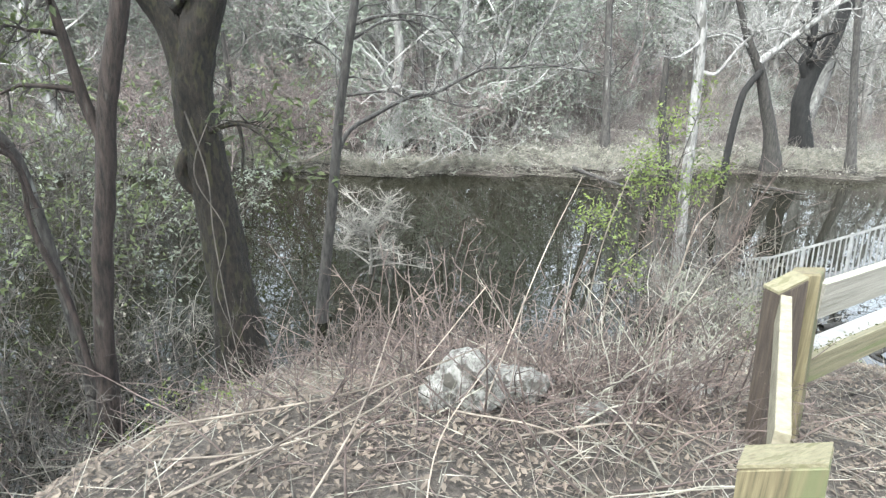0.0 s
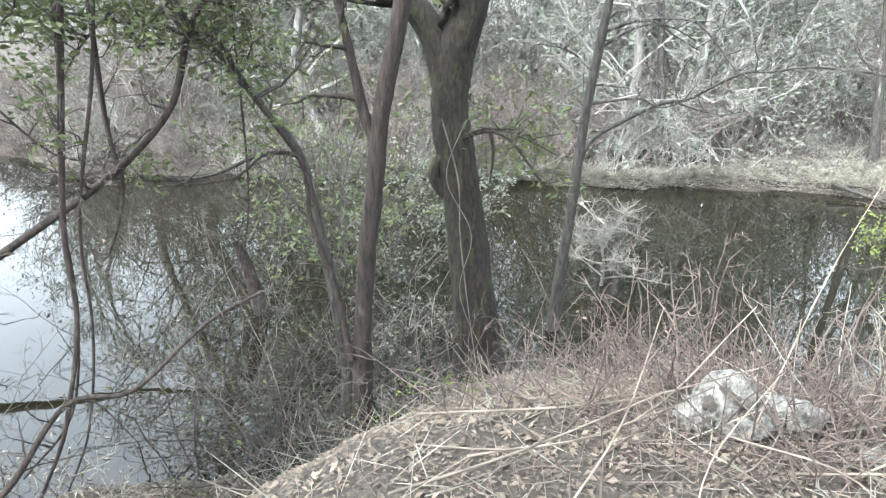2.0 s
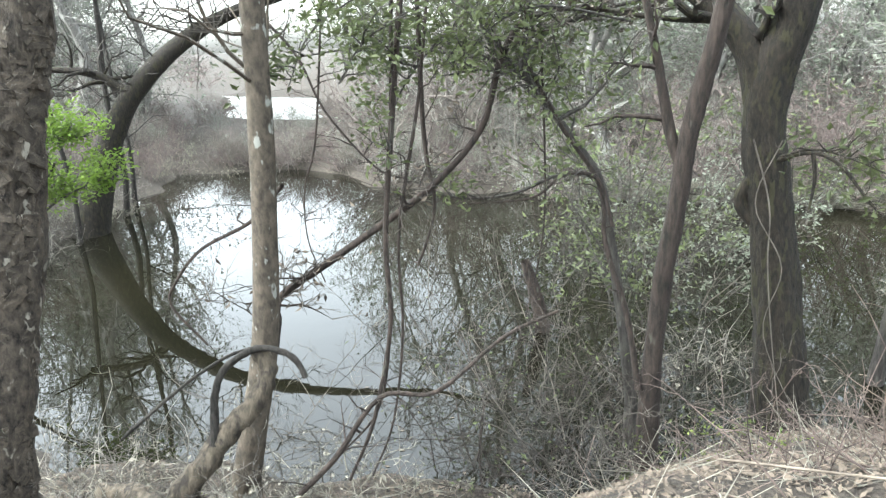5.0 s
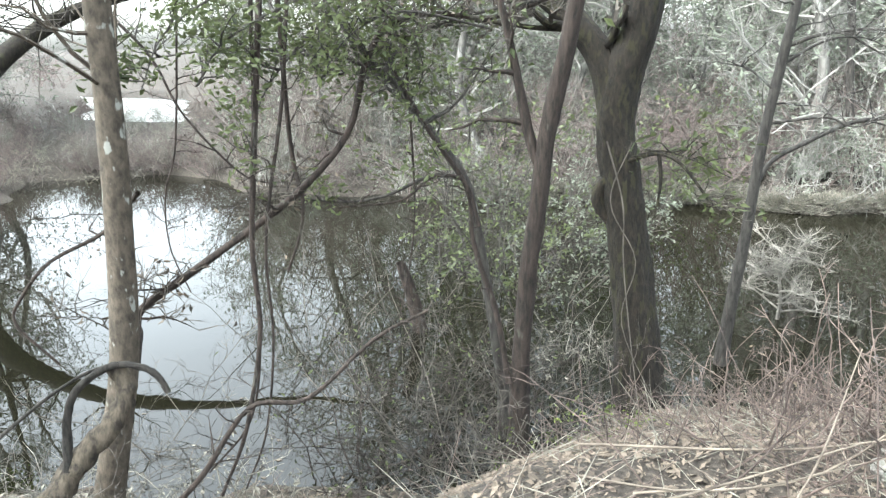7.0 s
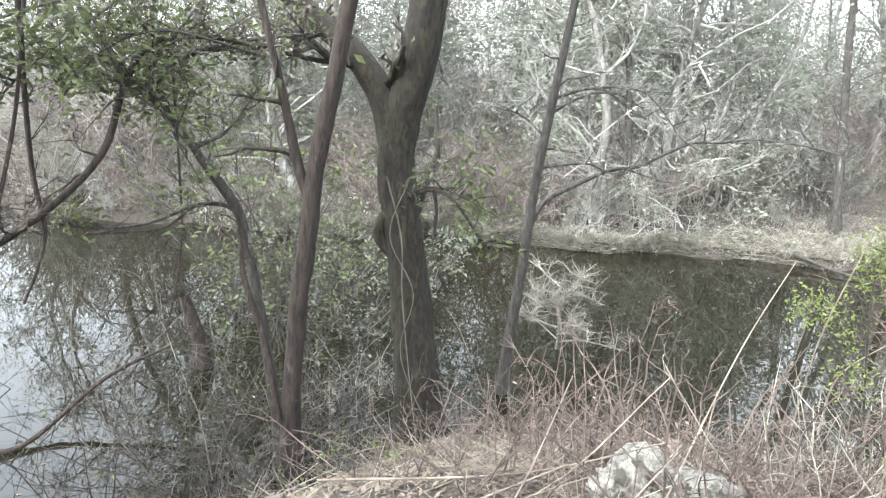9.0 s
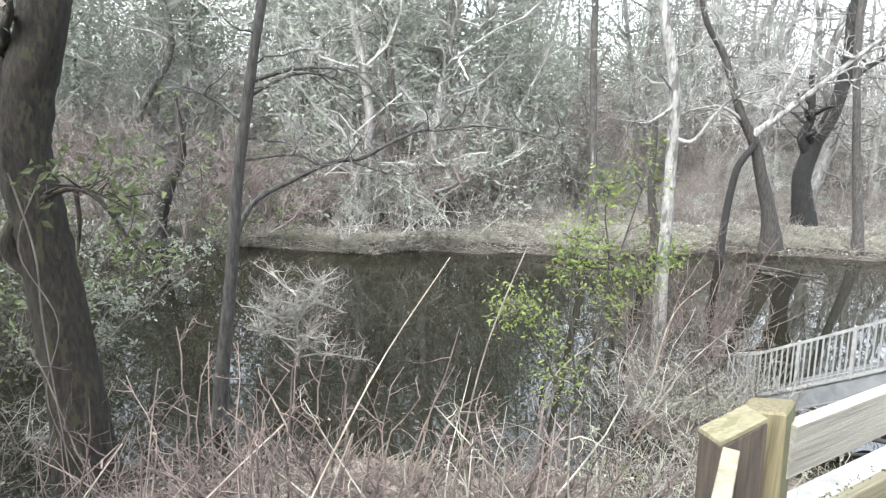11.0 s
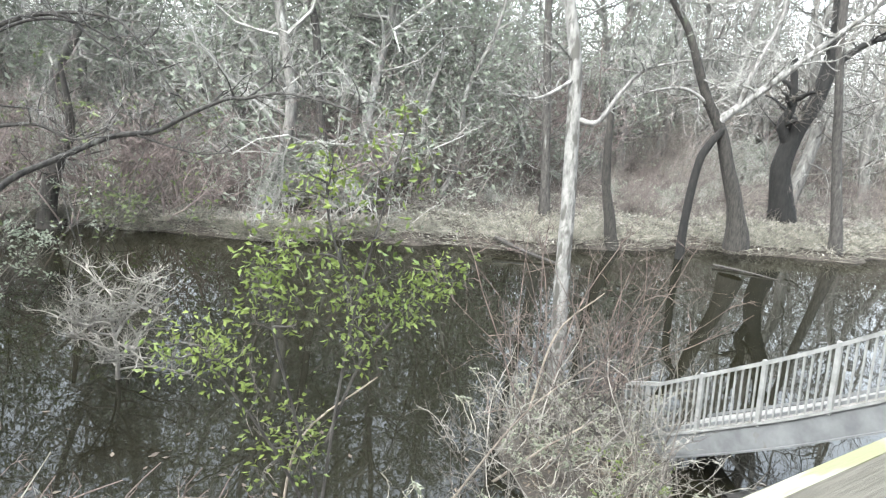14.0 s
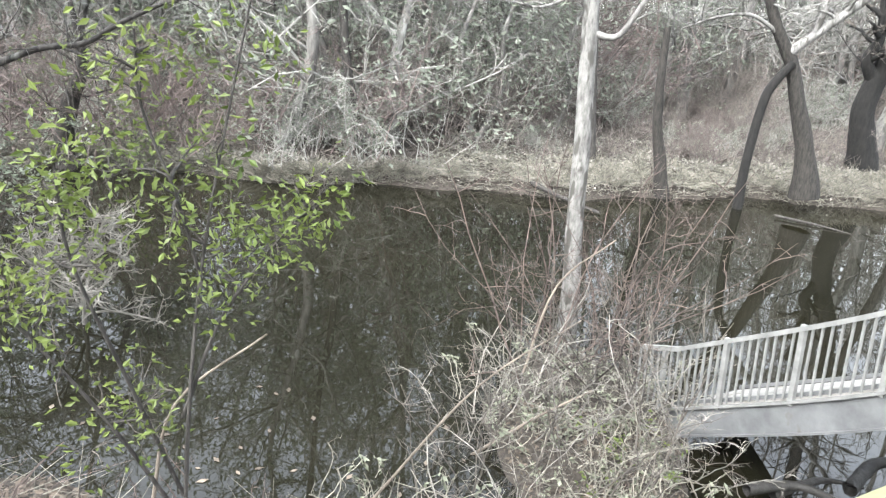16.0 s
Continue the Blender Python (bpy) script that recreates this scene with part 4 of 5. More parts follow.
def brush():
    b = [shrub_model("bramble_bush", "tangled reddish brown bare brambles on the bank", "bramble", "brambles on the bank", BRAMBLE, 11, h, .2, 3, .05, .0062, LITTER, .035, .04, fine=1, jitter=.18)
         for h in (.6, .7, .5)]
    spots = []
    while len(spots) < 30:
        x = rnd.uniform(-1.2, 1.35)
        y = rnd.uniform(2.65, 3.15) if x > -.25 else rnd.uniform(3.2, 4.8)
        if x < -.6 and y < 3.6:
            continue
        spots.append((x, y))
    scatter(b, spots)
    b = [shrub_model("bramble_bush", "low reddish brown bare brambles near the water", "bramble", "low brambles on the bank", BRAMBLE, 12, h, .2, 3, .1, .0036) for h in (.24, .3)]
    spots = []
    while len(spots) < 22:
        x = rnd.uniform(-.2, 2.3)
        y = rnd.uniform(3.1, 5.0)
        if y > 3.0 + .7 * (x - 1.6):
            spots.append((x, y))
    scatter(b, spots)
    b = [shrub_model("bramble_sprig", "thin upright reddish stems in the leaf litter", "bramble", "bramble sprigs on the bank", BRAMBLE, 4, h, .16, 3, .02, .0034, jitter=.1) for h in (.45, .6)]
    spots = [(rnd.uniform(-1.3, .5), rnd.uniform(2.1, 2.8)) for _ in range(20)] + [(rnd.uniform(.9, 1.25), rnd.uniform(2.35, 2.8)) for _ in range(8)]
    scatter(b, spots)
    s = [shrub_model("dead_brush", "pale tangled dead stems at the water edge", "brush", "dead brush along the shore", STRAW, 22, .6, .25, 4, .14, .0045, STRAW, .045, .16, jitter=.3),
         shrub_model("dead_brush", "brown tangled dead stems at the water edge", "brush", "dead brush along the shore", TWIG, 16, .6, .25, 4, .14, .004, jitter=.28),
         shrub_model("dead_brush", "grey tangled dead stems at the water edge", "brush", "dead brush along the shore", ASHTWIG, 14, .8, .2, 4, .1, .0042, jitter=.26)]
    spots = [(-3.6, 1.9), (-4.1, 1.4), (-4.5, 1.2), (-3.3, 1.2), (-3.0, 1.5), (-4.4, .8),
             (-4.2, .95), (-4.6, .6), (-3.4, .9), (-3.9, .7), (-3.1, .8), (-4.9, .9), (-2.9, 1.1), (-3.6, .45),
             (-2.3, 5.1), (-2.6, 5.0), (-2.0, 5.3), (-2.8, 5.3), (-2.1, 4.95)]
    for _ in range(34):
        x = rnd.uniform(-14.5, -10.5)
        spots.append((x, near_shore(x) - rnd.uniform(-.1, 1.4)))
    for _ in range(44):
        a, d = math.radians(rnd.uniform(-68, -46)), rnd.uniform(17, 25)
        spots.append((-.5 + d * math.sin(a), -.5 + d * math.cos(a)))
    for _ in range(20):
        x = rnd.uniform(-18, -12.5)
        spots.append((x, near_shore(x) - abs(rnd.normal(0, .9))))
    scatter(s, spots)
    low = [shrub_model("dead_brush", "low pale tangle with whitish green leaves beside the bridge", "brush", "brush beside the bridge", STRAW, 14, .36, .22, 3, .16, .006, SHOOT, .045, .35, jitter=.32, fine=1),
           shrub_model("dead_brush", "low brown tangle of dead stems beside the bridge", "brush", "brush beside the bridge", TWIG, 10, .45, .22, 3, .14, .0055, jitter=.3, fine=1),
           shrub_model("dead_brush", "low straw coloured tangle of dead stems beside the bridge", "brush", "brush beside the bridge", STRAW, 9, .5, .2, 3, .12, .0055, jitter=.26, fine=1)]
    spots = []
    for _ in range(38):
        x = rnd.uniform(2.25, 3.7)
        spots.append((x, rnd.uniform(5.2, 7.2)))
    spots += [(rnd.uniform(1.6, 2.3), rnd.uniform(4.5, 5.2)) for _ in range(14)]
    scatter(low, spots)
    t = shrub_model("bare_shrub", "open bare shrub of thin grey brown stems", "shrub", "bare shrubs beside the bridge", TWIG, 7, 1.15, .13, 5, .02, .006, jitter=.16, fine=2)
    u = shrub_model("bare_shrub", "open bare shrub of thin pale grey stems", "shrub", "bare shrubs beside the bridge", ASHTWIG, 6, .95, .15, 5, .03, .006, jitter=.2, fine=2)
    scatter([t, u], [(2.35, 5.9), (2.6, 6.5), (2.15, 5.3), (2.9, 6.1), (2.75, 7.0), (2.45, 5.2), (3.2, 6.6), (2.25, 6.4), (3.0, 5.6), (3.35, 6.35), (3.5, 6.7), (3.45, 6.05)])
    # a lichen grey dead bush that stands in the water, and bare saplings at the pale tree
    bx, by = -.86, 7.05
    arms = []
    for k in range(15):
        a, L, z = 2.4 * k, rnd.uniform(.45, .8) * (1 - .025 * k), -1.02 + .045 * k
        way = (math.cos(a), math.sin(a), rnd.uniform(.05, .5))
        arms.append((wander((bx, by, z), way, L, 4, .3, -.04), .011, .004, 14, .32))
    tree("pale lichen covered dead bush standing in water", [(bx, by, -1.3), (bx + .02, by, -.9), (bx - .03, by, -.5), (bx + .02, by, -.25)], .022, .006, ASHTWIG, "", 7, .1, arms,
         twigs=ASHTWIG, name="dead_bush", category="bush")
    t = shrub_model("sapling_clump", "clump of bare brown saplings at the shore", "sapling", "sapling clumps", BRAMBLE, 12, 1.7, .2, 4, 0, .007, jitter=.1)
    scatter([t], [(2.75, 7.2), (3.05, 7.0), (3.2, 7.4)])
    t = shrub_model("sapling_clump", "clump of thin grey saplings beside the slender tree", "sapling", "sapling clumps", TWIG, 10, 1.6, .16, 4, 0, .006, jitter=.12)
    scatter([t], [(-2.4, 3.35), (-2.55, 3.2), (-4.7, 4.3), (-4.3, 5.2)])
    t = shrub_model("sapling_clump", "clump of lichen grey twiggy saplings over water", "sapling", "twiggy saplings", TWIG, 8, 1.2, .2, 7, .03, .006, jitter=.24, fine=4, sub_len=.45)
    scatter([t], [(-2.75, 3.05), (-4.6, 2.2), (-2.6, 3.25), (-2.9, 3.6), (-3.3, 3.9), (-2.75, 4.3)])
    t = shrub_model("vine_tangle", "tangle of reddish brown vines and twigs over water", "vine", "vine tangles", REDWOOD, 9, 1.5, .3, 6, .03, .006, GREEN, .04, .12, jitter=.3, fine=4, sub_len=.4)
    scatter([t], [(-3.0, 3.3), (-2.6, 3.7), (-3.2, 4.4), (-2.85, 2.75)])
    w = shrub_model("green_weed", "low fresh green weed at the foot of trees", "weed", "green weeds on the bank", GREYBARK, 8, .28, .1, 4, .06, .003, FRESH, .03, .5, jitter=.2)
    scatter([w], [(-1.75, 3.5), (-1.95, 3.1), (-2.0, 4.2), (-2.4, 3.65), (-1.45, 3.0), (-3.9, 1.0), (2.1, 4.9), (2.9, 5.5), (3.2, 6.0)])
    # leafy shrubs
    tree("slender shrub with fresh yellow green leaves", [(1.36, 4.3, -.5), (1.4, 4.3, .1), (1.47, 4.31, .7), (1.62, 4.32, 1.42)], .009, .003, GREYBARK, "leafy shrubs", 6, .1, [
        ([(1.37, 4.3, -.2), (1.27, 4.18, .3), (1.2, 4.08, .7), (1.2, 4.05, 1.0)], .008, .003, 11, .13),
        ([(1.36, 4.3, -.3), (1.2, 4.2, .1), (1.02, 4.12, .42), (.9, 4.05, .6)], .008, .003, 17, .2),
        ([(1.38, 4.3, .1), (1.5, 4.35, .45), (1.7, 4.4, .75), (1.82, 4.3, .86)], .007, .003, 12, .13),
        ([(1.45, 4.31, .6), (1.42, 4.25, .85), (1.36, 4.2, 1.1), (1.38, 4.15, 1.3)], .006, .003, 10, .18)],
         (10, .26, .004, 6, .6), leaves=2, leaf=FRESH, leaf_size=.033, leaf_share=.6, name="leafy_shrub", category="shrub", rough=.02)
    tree("shrub with bright lime green leaves over the water", [(-8.5, 1.2, -.9), (-8.35, 1.6, -.4), (-8.15, 2.0, .2), (-8.0, 2.3, .75)], .03, .012, GREYBARK, "leafy shrubs", 7, .1, [
        ([(-8.3, 1.7, -.2), (-8.1, 2.2, .3), (-7.9, 2.6, .5), (-7.7, 3.0, .5)], .014, .005, 16, .5),
        ([(-8.1, 2.0, .3), (-8.1, 2.1, .7), (-8.0, 2.3, .95), (-7.8, 2.6, 1.0)], .012, .005, 16, .45)],
         (10, .5, .008, 5, .6), leaves=3, leaf=LIME, leaf_size=.06, leaf_share=.95, name="leafy_shrub", category="shrub", rough=.02)
    h = [shrub_model("evergreen_shrub", "dark evergreen shrub leaning over the water", "shrub", "evergreen shrubs", GREYBARK, 9, 2.4, .3, 6, .0, .01, GREEN, .085, .7, fine=4),
         # leaves in the green that has haze painted in
         shrub_model("evergreen_shrub", "grey green vine draped shrub in the shallows", "shrub", "evergreen shrubs", TWIG, 10, 1.7, .3, 6, .02, .008, HAZEGREEN, .06, .6, fine=4)]
    scatter(h, [(-4.0, 7.6), (-3.4, 8.6), (-3.5, 5.9), (-3.3, 6.6), (-4.5, 7.0), (-5.4, 9.4), (-6.2, 10.4), (-4.4, 10.2), (-3.0, 11.3)])


brush()


def stump_and_roots():
    tree("broken reddish stump leaning in the water", [(-4.02, 5.12, -1.2), (-4.08, 5.08, -.8), (-4.18, 5.01, -.36)], .09, .055, REDWOOD, flare=.2, name="stump", category="stump", rough=.2)
    ob = thing("driftwood_root", (-3.6, 1.2, -.6), "twisted weathered driftwood root against a trunk", "driftwood")
    for pts, a, b in (([(-3.52, .58, -.52), (-3.44, .74, -.36), (-3.36, .87, -.2), (-3.29, .97, -.06), (-3.24, 1.07, .06), (-3.17, 1.17, .18), (-3.16, 1.22, .29), (-3.2, 1.22, .4)], .066, .042),
                      ([(-3.27, .96, -.02), (-3.3, 1.0, .12), (-3.3, 1.02, .22), (-3.28, 1.06, .32), (-3.22, 1.13, .39), (-3.16, 1.2, .42), (-3.07, 1.26, .4), (-3.01, 1.29, .35), (-2.97, 1.3, .28)], .021, .013),
                      ([(-4.1, .72, -.5), (-3.85, .8, -.44), (-3.6, .8, -.42), (-3.36, .86, -.3)], .05, .04),
                      ([(-3.98, .84, -.18), (-3.76, 1.1, .08), (-3.6, 1.26, .22), (-3.5, 1.36, .27)], .011, .007)):
        g = Geo()
        tube(g, smooth_line(pts, 9), a, b, 9, .32)
        part("root", g, DRIFT if a > .045 else BARK, ob, "" if a > .045 else "dark looping side root", smooth=True)
    ob = thing("fallen_branch", (-3.95, 1.92, 0.29), "long reddish branch with withered leaves arching over water", "branch")
    g, tw = Geo(), Geo()
    ln = smooth_line([(-3.64, 1.6, 0.12), (-3.8, 1.76, 0.2), (-3.95, 1.92, 0.29), (-3.67, 2.26, 0.56), (-3.35, 2.67, 0.89), (-3.16, 2.96, 1.23), (-3.13, 3.14, 1.63), (-3.05, 3.3, 1.87), (-2.82, 3.52, 1.93), (-2.55, 3.74, 1.9), (-2.27, 4.02, 2.01)], 5)
    tube(g, ln, .029, .014, 8, .2)
    e = branches(g, tw, ln, 34, .55, .008, 7, .0, .05, 1, 1, 3, .3, .6)
    part("limb", g, REDWOOD, ob, smooth=True)
    part("twig_mass", tw, TWIG, ob, kind="stuff")
    lg = Geo()
    blades(lg, e[rnd.random(len(e)) < .3], .05)
    part("withered_foliage", lg, LITTER, ob, kind="stuff")
    for pts, r in (
                      ([(-3.5, 2.6, 2.2), (-3.44, 2.44, 1.21), (-3.39, 2.3, 0.73), (-3.28, 2.19, 0.22), (-3.25, 2.02, -0.29), (-3.39, 1.79, -0.57)], 0.012),
                      ([(-4.1, 2.6, 2.2), (-4.18, 2.5, 1.2), (-4.18, 2.37, 0.88), (-4.12, 2.3, 0.55), (-3.98, 2.3, 0.26)], 0.008),
                      ([(-3.6, 1.75, 1.05), (-3.94, 1.75, .8), (-4.14, 1.54, .66), (-4.23, 1.4, .48), (-4.23, 1.35, .35), (-4.03, 1.43, .12)], 0.014),
                      ([(-2.98, 1.2, -.3), (-2.87, 1.34, -.14), (-2.74, 1.55, .14), (-2.53, 1.72, .16), (-2.32, 1.98, .4), (-2.15, 2.2, .5)], 0.016),
                      ([(-3.3, 2.5, 2.3), (-3.31, 2.32, 1.3), (-3.25, 2.16, .7), (-3.16, 2.07, .27), (-3.14, 1.93, -.12), (-3.16, 1.84, -.36), (-3.2, 1.7, -.6)], 0.018),
                      ([(-3.2, 2.6, 2.3), (-3.2, 2.45, 1.5), (-3.18, 2.2, .75), (-3.1, 2.1, .2), (-3.08, 1.96, -.3), (-3.12, 1.8, -.6)], 0.011),
                      ([(-3.45, 2.75, 2.2), (-3.4, 2.7, 1.2), (-3.33, 2.69, .85), (-3.31, 2.62, .65), (-3.36, 2.54, .42)], 0.016),
                      ([(-4.1, 2.1, 1.95), (-3.9, 2.18, 1.71), (-3.72, 2.2, 1.4), (-3.44, 2.3, 1.08), (-3.3, 2.4, 1.0)], 0.009),
                      ([(-3.0, 3.4, 1.9), (-2.95, 3.38, 0.82), (-2.91, 3.25, 0.39), (-2.92, 3.09, -0.01)], 0.008),
                      ([(-2.44, 3.34, 0.62), (-2.55, 3.35, 0.9), (-2.71, 3.22, 0.94), (-2.85, 3.06, 0.81), (-3.15, 2.8, 0.79)], 0.014),
                      ([(-2.2, 3.28, -0.41), (-2.32, 3.34, 0.04), (-2.5, 3.37, 0.5), (-2.58, 3.44, 0.84), (-2.81, 3.38, 1.19), (-3.07, 3.33, 1.62)], 0.022),
    ):
        g = Geo()
        tube(g, smooth_line(pts, 6), r, r * .5, 6, .15)
        branches(g, g, smooth_line(pts, 6), 9, .3, .005, 4, 0, .05)
        single("hanging_vine", g, REDWOOD, pts[0], "bare brown woody vine hanging over the water", "vine", "hanging vines", smooth=True)
    # long pale canes and sticks
    for a, m, b, r in (((.05, 2.15, .2), (.3, 2.55, .75), (.53, 2.93, 1.08), .0036), ((-1.3, 2.0, .12), (-.5, 2.2, .22), (.1, 2.35, .42), .006),
                       ((-1.0, 1.75, .14), (-.4, 1.95, .3), (.05, 2.5, .62), .0055), ((-.3, 1.7, .14), (.1, 2.0, .24), (.25, 2.6, .55), .0045), ((.2, 2.1, .1), (.8, 2.15, .16), (1.3, 1.95, .05), .006),
                       ((1.9, 4.9, -.6), (2.3, 5.2, -.15), (2.75, 5.6, .05), .007), ((.6, 2.8, .3), (.69, 2.96, .75), (.87, 3.12, 1.24), .004),
                       ((2.25, 6.05, -1.13), (2.63, 6.14, -.85), (2.95, 6.21, -.65), .012), ((2.55, 6.6, -.8), (2.7, 6.7, -.2), (3.04, 6.81, .12), .009),
                       ((1.17, 4.44, -.4), (1.24, 4.51, .0), (1.55, 4.6, .28), .008), ((-1.2, 1.42, .16), (-.79, 1.67, .26), (-.3, 2.03, .4), .007),
                       ((-.62, 1.36, .2), (-.44, 1.72, .42), (-.33, 2.25, .66), .005), ((-1.4, 1.84, .06), (-.73, 1.78, .22), (-.2, 2.03, .38), .005),
                       ((-.2, 1.36, .16), (-.15, 1.61, .4), (.06, 1.9, .6), .004), ((-.1, 1.73, .44), (.28, 1.62, .42), (.5, 1.42, .2), .004)):
        g = Geo()
        tube(g, smooth_line([a, m, b], 5), r, r * .45, 6, .1)
        single("dry_cane", g, CANE, a, "long tan dry cane leaning in the brambles", "cane", "dry canes", smooth=True)
    for i in range(150):
        x, y = (rnd.uniform(-1.1, 1.25), rnd.uniform(1.6, 3.0)) if i % 2 else (rnd.uniform(.25, 1.2), rnd.uniform(1.75, 3.0))
        if x > .62 + .45 * (y - 1.3):
            continue
        p = np.array([x, y, float(ground_z(x, y)) - .02])
        line = wander(p, (rnd.normal(0, .9), rnd.normal(0, .5), rnd.uniform(.4, 1.2)), rnd.uniform(.35, .95), 6, .1, -.04)
        g = Geo()
        tube(g, line, rnd.uniform(.0035, .007), .0018, 5, .1)
        branches(g, g, line, 3, .25, .0022, 2, 0, .3)
        single("dry_cane", g, BRAMBLE if i % 4 else STRAW, tuple(p), "thin reddish cane leaning in the brambles" if i % 4 else "thin pale dry cane leaning in the brambles", "cane", "thin canes", smooth=True)


stump_and_roots()


def bark_plates():
    trunk = next(o for o in scene.objects if o.get("label", "").startswith("near trunk with thick"))
    g = Geo()
    box(g, (0, 0, 0), (.03, .007, .045))
    box(g, (.012, .004, .03), (.022, .007, .03))
    shapes = [make_mesh("bark_plate", g, FLAKY)]
    g = Geo()
    box(g, (0, 0, 0), (.022, .008, .03))
    shapes.append(make_mesh("bark_plate", g, FLAKY))
    line = smooth_line([(-3.86, .2, -.25), (-3.83, .24, .1), (-3.79, .42, .87), (-3.75, .56, 1.56), (-3.72, .66, 2.0), (-3.6, .8, 3.6)], 12)
    for i in range(300):
        s = rnd.uniform(.06, .8)
        p = at(line, s)
        r = .15 - .03 * s
        a = rnd.uniform(-2.2, 1.2)
        b = new("bark_plate", shapes[i % 2])
        b.parent = trunk
        b.matrix_basis = Matrix.Translation(Vector(p + [math.cos(a) * r, math.sin(a) * r, 0]) - Vector(trunk.location)) @ pose(0, 0, 0, rnd.normal(0, 8), rnd.normal(0, 14), math.degrees(a) + 90) @ pose(0, 0, 0, 0, rnd.uniform(0, 180), 0) @ Matrix.Scale(rnd.uniform(.45, 1.0), 4)


bark_plates()


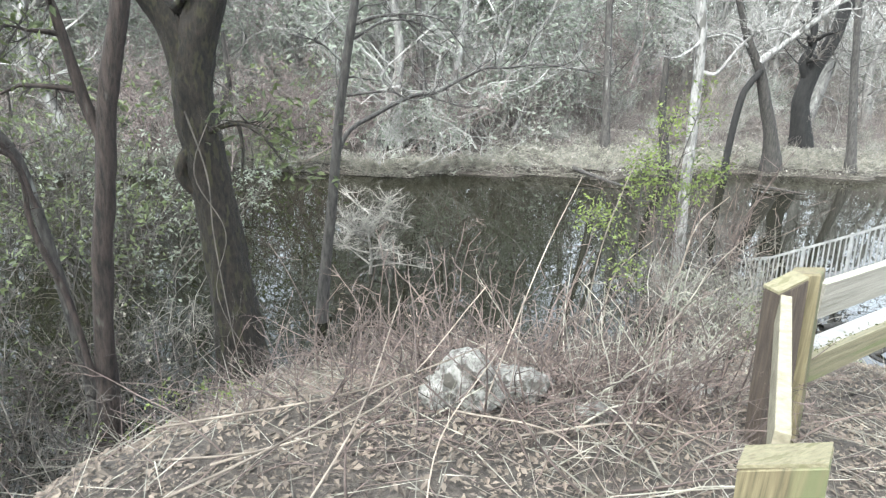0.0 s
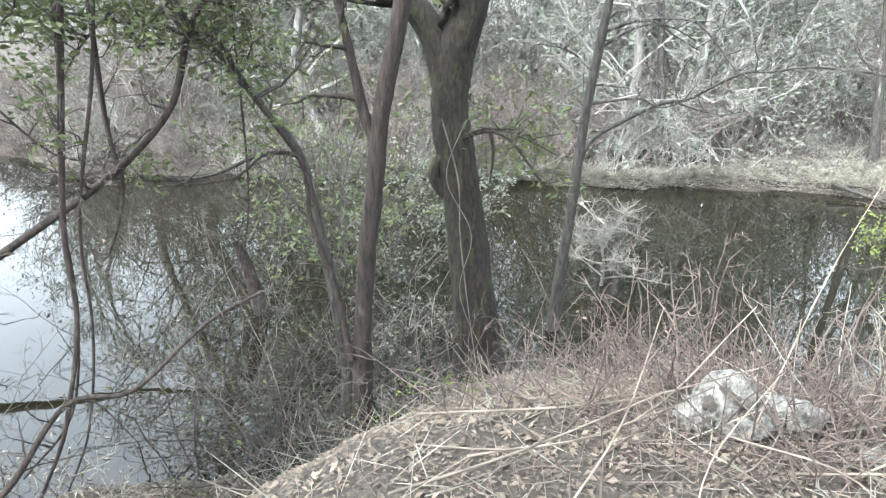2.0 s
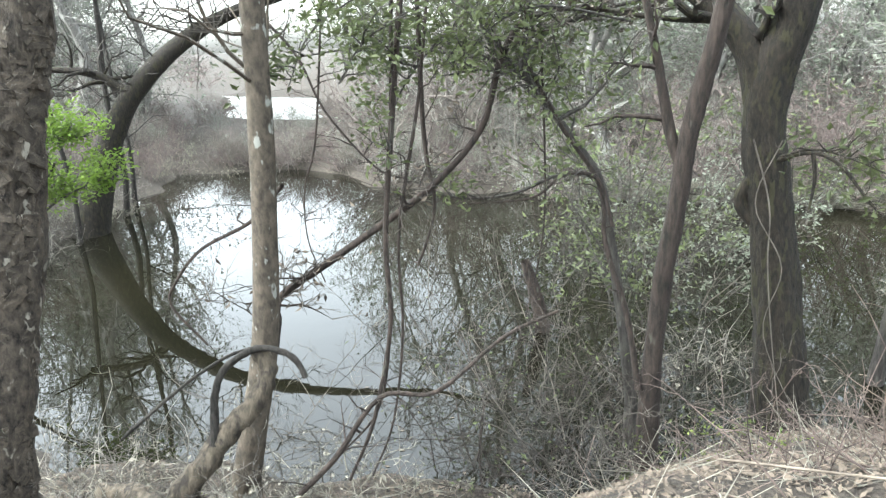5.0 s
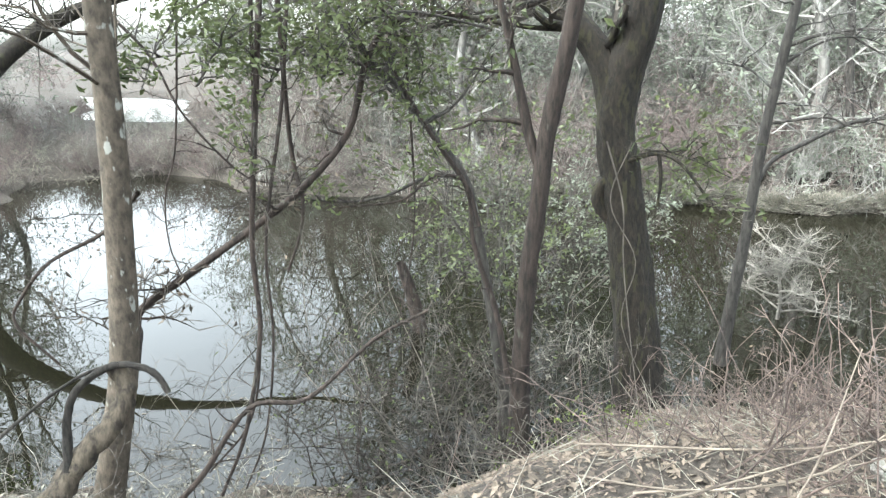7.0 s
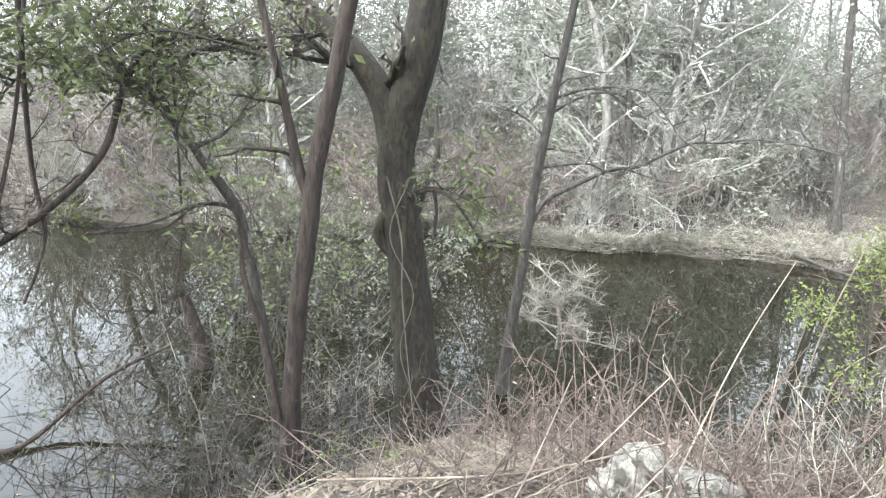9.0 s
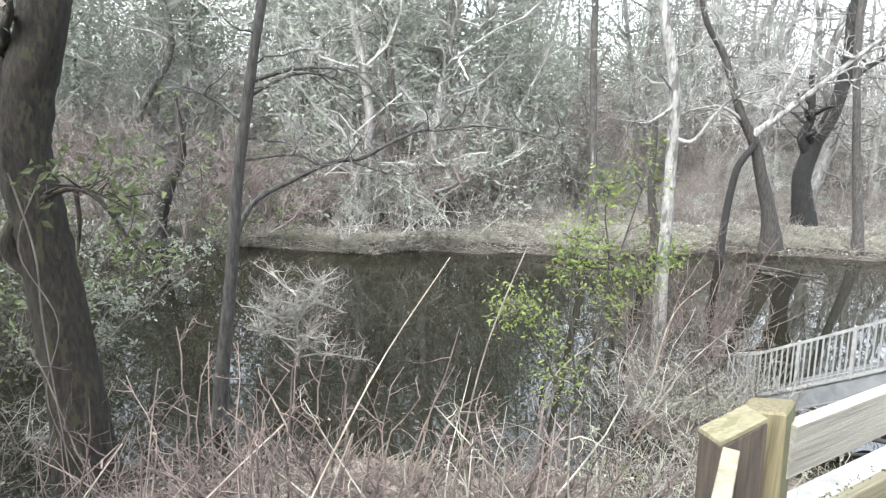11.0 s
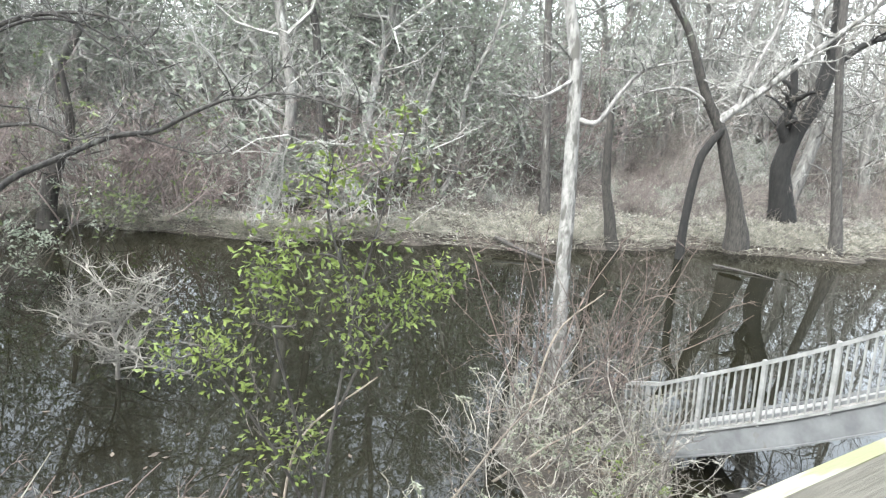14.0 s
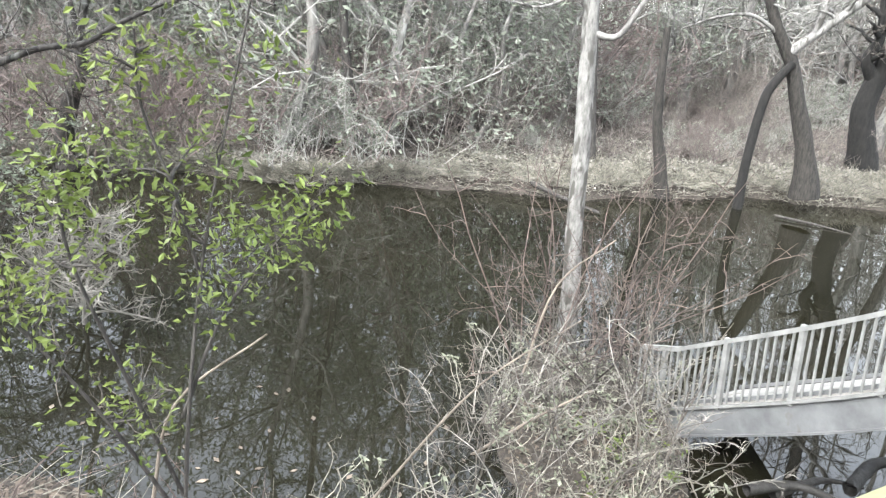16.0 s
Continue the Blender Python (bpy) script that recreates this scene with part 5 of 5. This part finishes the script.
# ---- litter ----
def litter():
    n = 120000
    x, y = rnd.uniform(-5.6, 4.6, n), rnd.uniform(.1, 6.5, n)
    n += 100000
    x = np.concatenate([x, rnd.uniform(-14, 13, 100000)])
    y = np.concatenate([y, 6.5 - 17 * rnd.random(100000)])
    z = ground_z(x, y)
    keep = z > WATER_Z + .02
    c = np.stack([x, y, z + rnd.uniform(.002, .03, n)], -1)[keep]
    g = Geo()
    m = len(c)
    ang = rnd.uniform(0, 2 * np.pi, m)
    s = (.006 + .018 * rnd.random(m) ** 2)[:, None]
    t = np.stack([np.cos(ang), np.sin(ang), rnd.normal(0, .35, m)], -1)
    u = np.stack([-np.sin(ang), np.cos(ang), rnd.normal(0, .35, m)], -1)
    lift = np.stack([0 * ang, 0 * ang, rnd.uniform(-.1, .35, m)], -1)
    v = np.stack([c - t * s, c + u * s * .5 + lift * s, c + t * s, c - u * s * .5 + lift * s], 1)
    g.add(v, np.arange(m * 4).reshape(-1, 4))
    single("leaf_litter", g, LITTER, (0, 0, 0), "dry brown fallen leaves covering the bank", "leaf litter", kind="stuff")
    for mat_, n, label in ((STRAW, 5000, "pale dry fallen twigs on the leaf litter"), (BRAMBLE, 3600, "thin red brown fallen twigs on the leaf litter")):
        x, y = rnd.normal(0, 3.2, n), 3.4 + rnd.normal(0, 2.2, n)
        z = ground_z(x, y)
        k = (z > WATER_Z + .03)
        a = np.stack([x, y, z + .012], -1)[k]
        d = rnd.normal(0, 1, (len(a), 3)) * [1, 1, .3]
        d[:, 2] = np.abs(d[:, 2])
        d *= (rnd.uniform(.06, .4, len(a)) / np.linalg.norm(d, axis=1))[:, None]
        g = Geo()
        sticks(g, a, a + d, rnd.uniform(.0012, .004, len(a)), .001)
        single("fallen_twigs", g, mat_, (0, 0, 0), label, "twigs", kind="stuff")
    # dead grass along the far water
    n = 30000
    x = rnd.uniform(-7, 15, n)
    y = far_shore(x) + .22 * np.sin(1.3 * x) + .12 * np.sin(3.1 * x + 1) + .02 + np.abs(rnd.normal(0, 1, n)) * np.where(x > 1, 1.3, .25) * (.4 + .6 * np.sin(2.3 * x) ** 2)
    a = np.stack([x, y, ground_z(x, y)], -1)
    a = a[a[:, 2] > WATER_Z]
    tall = (.35 + .65 * np.sin(3.7 * a[:, 0] + np.sin(9 * a[:, 0])) ** 2)
    b = a + np.stack([rnd.normal(0, .12, len(a)), rnd.normal(-.05, .1, len(a)), rnd.uniform(.02, .2, len(a)) * tall], -1)
    g = Geo()
    sticks(g, a, b, .006, .002)
    single("dead_grass", g, STRAW, (0, 0, 0), "pale dead grass along the far bank", "grass", kind="stuff")
    n = 16000
    x = rnd.uniform(-16, 16, n)
    y = far_shore(x) + np.where(x > 1, 1.6, .1) + rnd.random(n) ** 1.5 * 8
    a = np.stack([x, y, ground_z(x, y)], -1)
    a = a[a[:, 2] > WATER_Z]
    b = a + np.stack([rnd.normal(0, .16, len(a)), rnd.normal(0, .16, len(a)), np.abs(rnd.normal(0, .14, len(a)))], -1)
    g = Geo()
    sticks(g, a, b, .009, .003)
    single("dead_undergrowth", g, HAZEBROWN, (0, 0, 0), "grey brown dead undergrowth on the far bank", "undergrowth", kind="stuff")
    n = 42000
    x = rnd.uniform(-8, 17, n)
    y = far_shore(x) + .22 * np.sin(1.3 * x) + .12 * np.sin(3.1 * x + 1) + rnd.random(n) * np.where(x > 1, 3.2, .7)
    c = np.stack([x, y, ground_z(x, y) + rnd.uniform(.005, .05, n)], -1)
    c = c[(c[:, 2] > WATER_Z + .04) & (np.sin(2.1 * x) * np.sin(3.3 * y + x) + rnd.normal(0, .5, n) > -.35)]
    g = Geo()
    blades(g, c, .055, -.1, .6)
    single("far_leaf_litter", g, PALELEAF, (0, 0, 0), "pale dry leaves strewn along the far bank", "leaf litter", kind="stuff")
    n = 500
    x, y = rnd.uniform(-6, 4, n), rnd.uniform(2.2, 8, n)
    k = ground_z(x, y) < WATER_Z - .02
    c = np.stack([x, y, np.full(n, WATER_Z + .004)], -1)[k & (y < near_shore(x) + 1.4)]
    g = Geo()
    m = len(c)
    ang = rnd.uniform(0, 2 * np.pi, m)
    s = rnd.uniform(.012, .035, m)[:, None]
    t = np.stack([np.cos(ang), np.sin(ang), 0 * ang], -1)
    u = np.stack([-np.sin(ang), np.cos(ang), 0 * ang], -1)
    g.add(np.stack([c - t * s, c + u * s * .5, c + t * s, c - u * s * .5], 1), np.arange(m * 4).reshape(-1, 4))
    single("floating_leaves", g, LITTER, (0, 0, 0), "small pale leaves floating on the dark water", "floating leaves", kind="stuff")


litter()
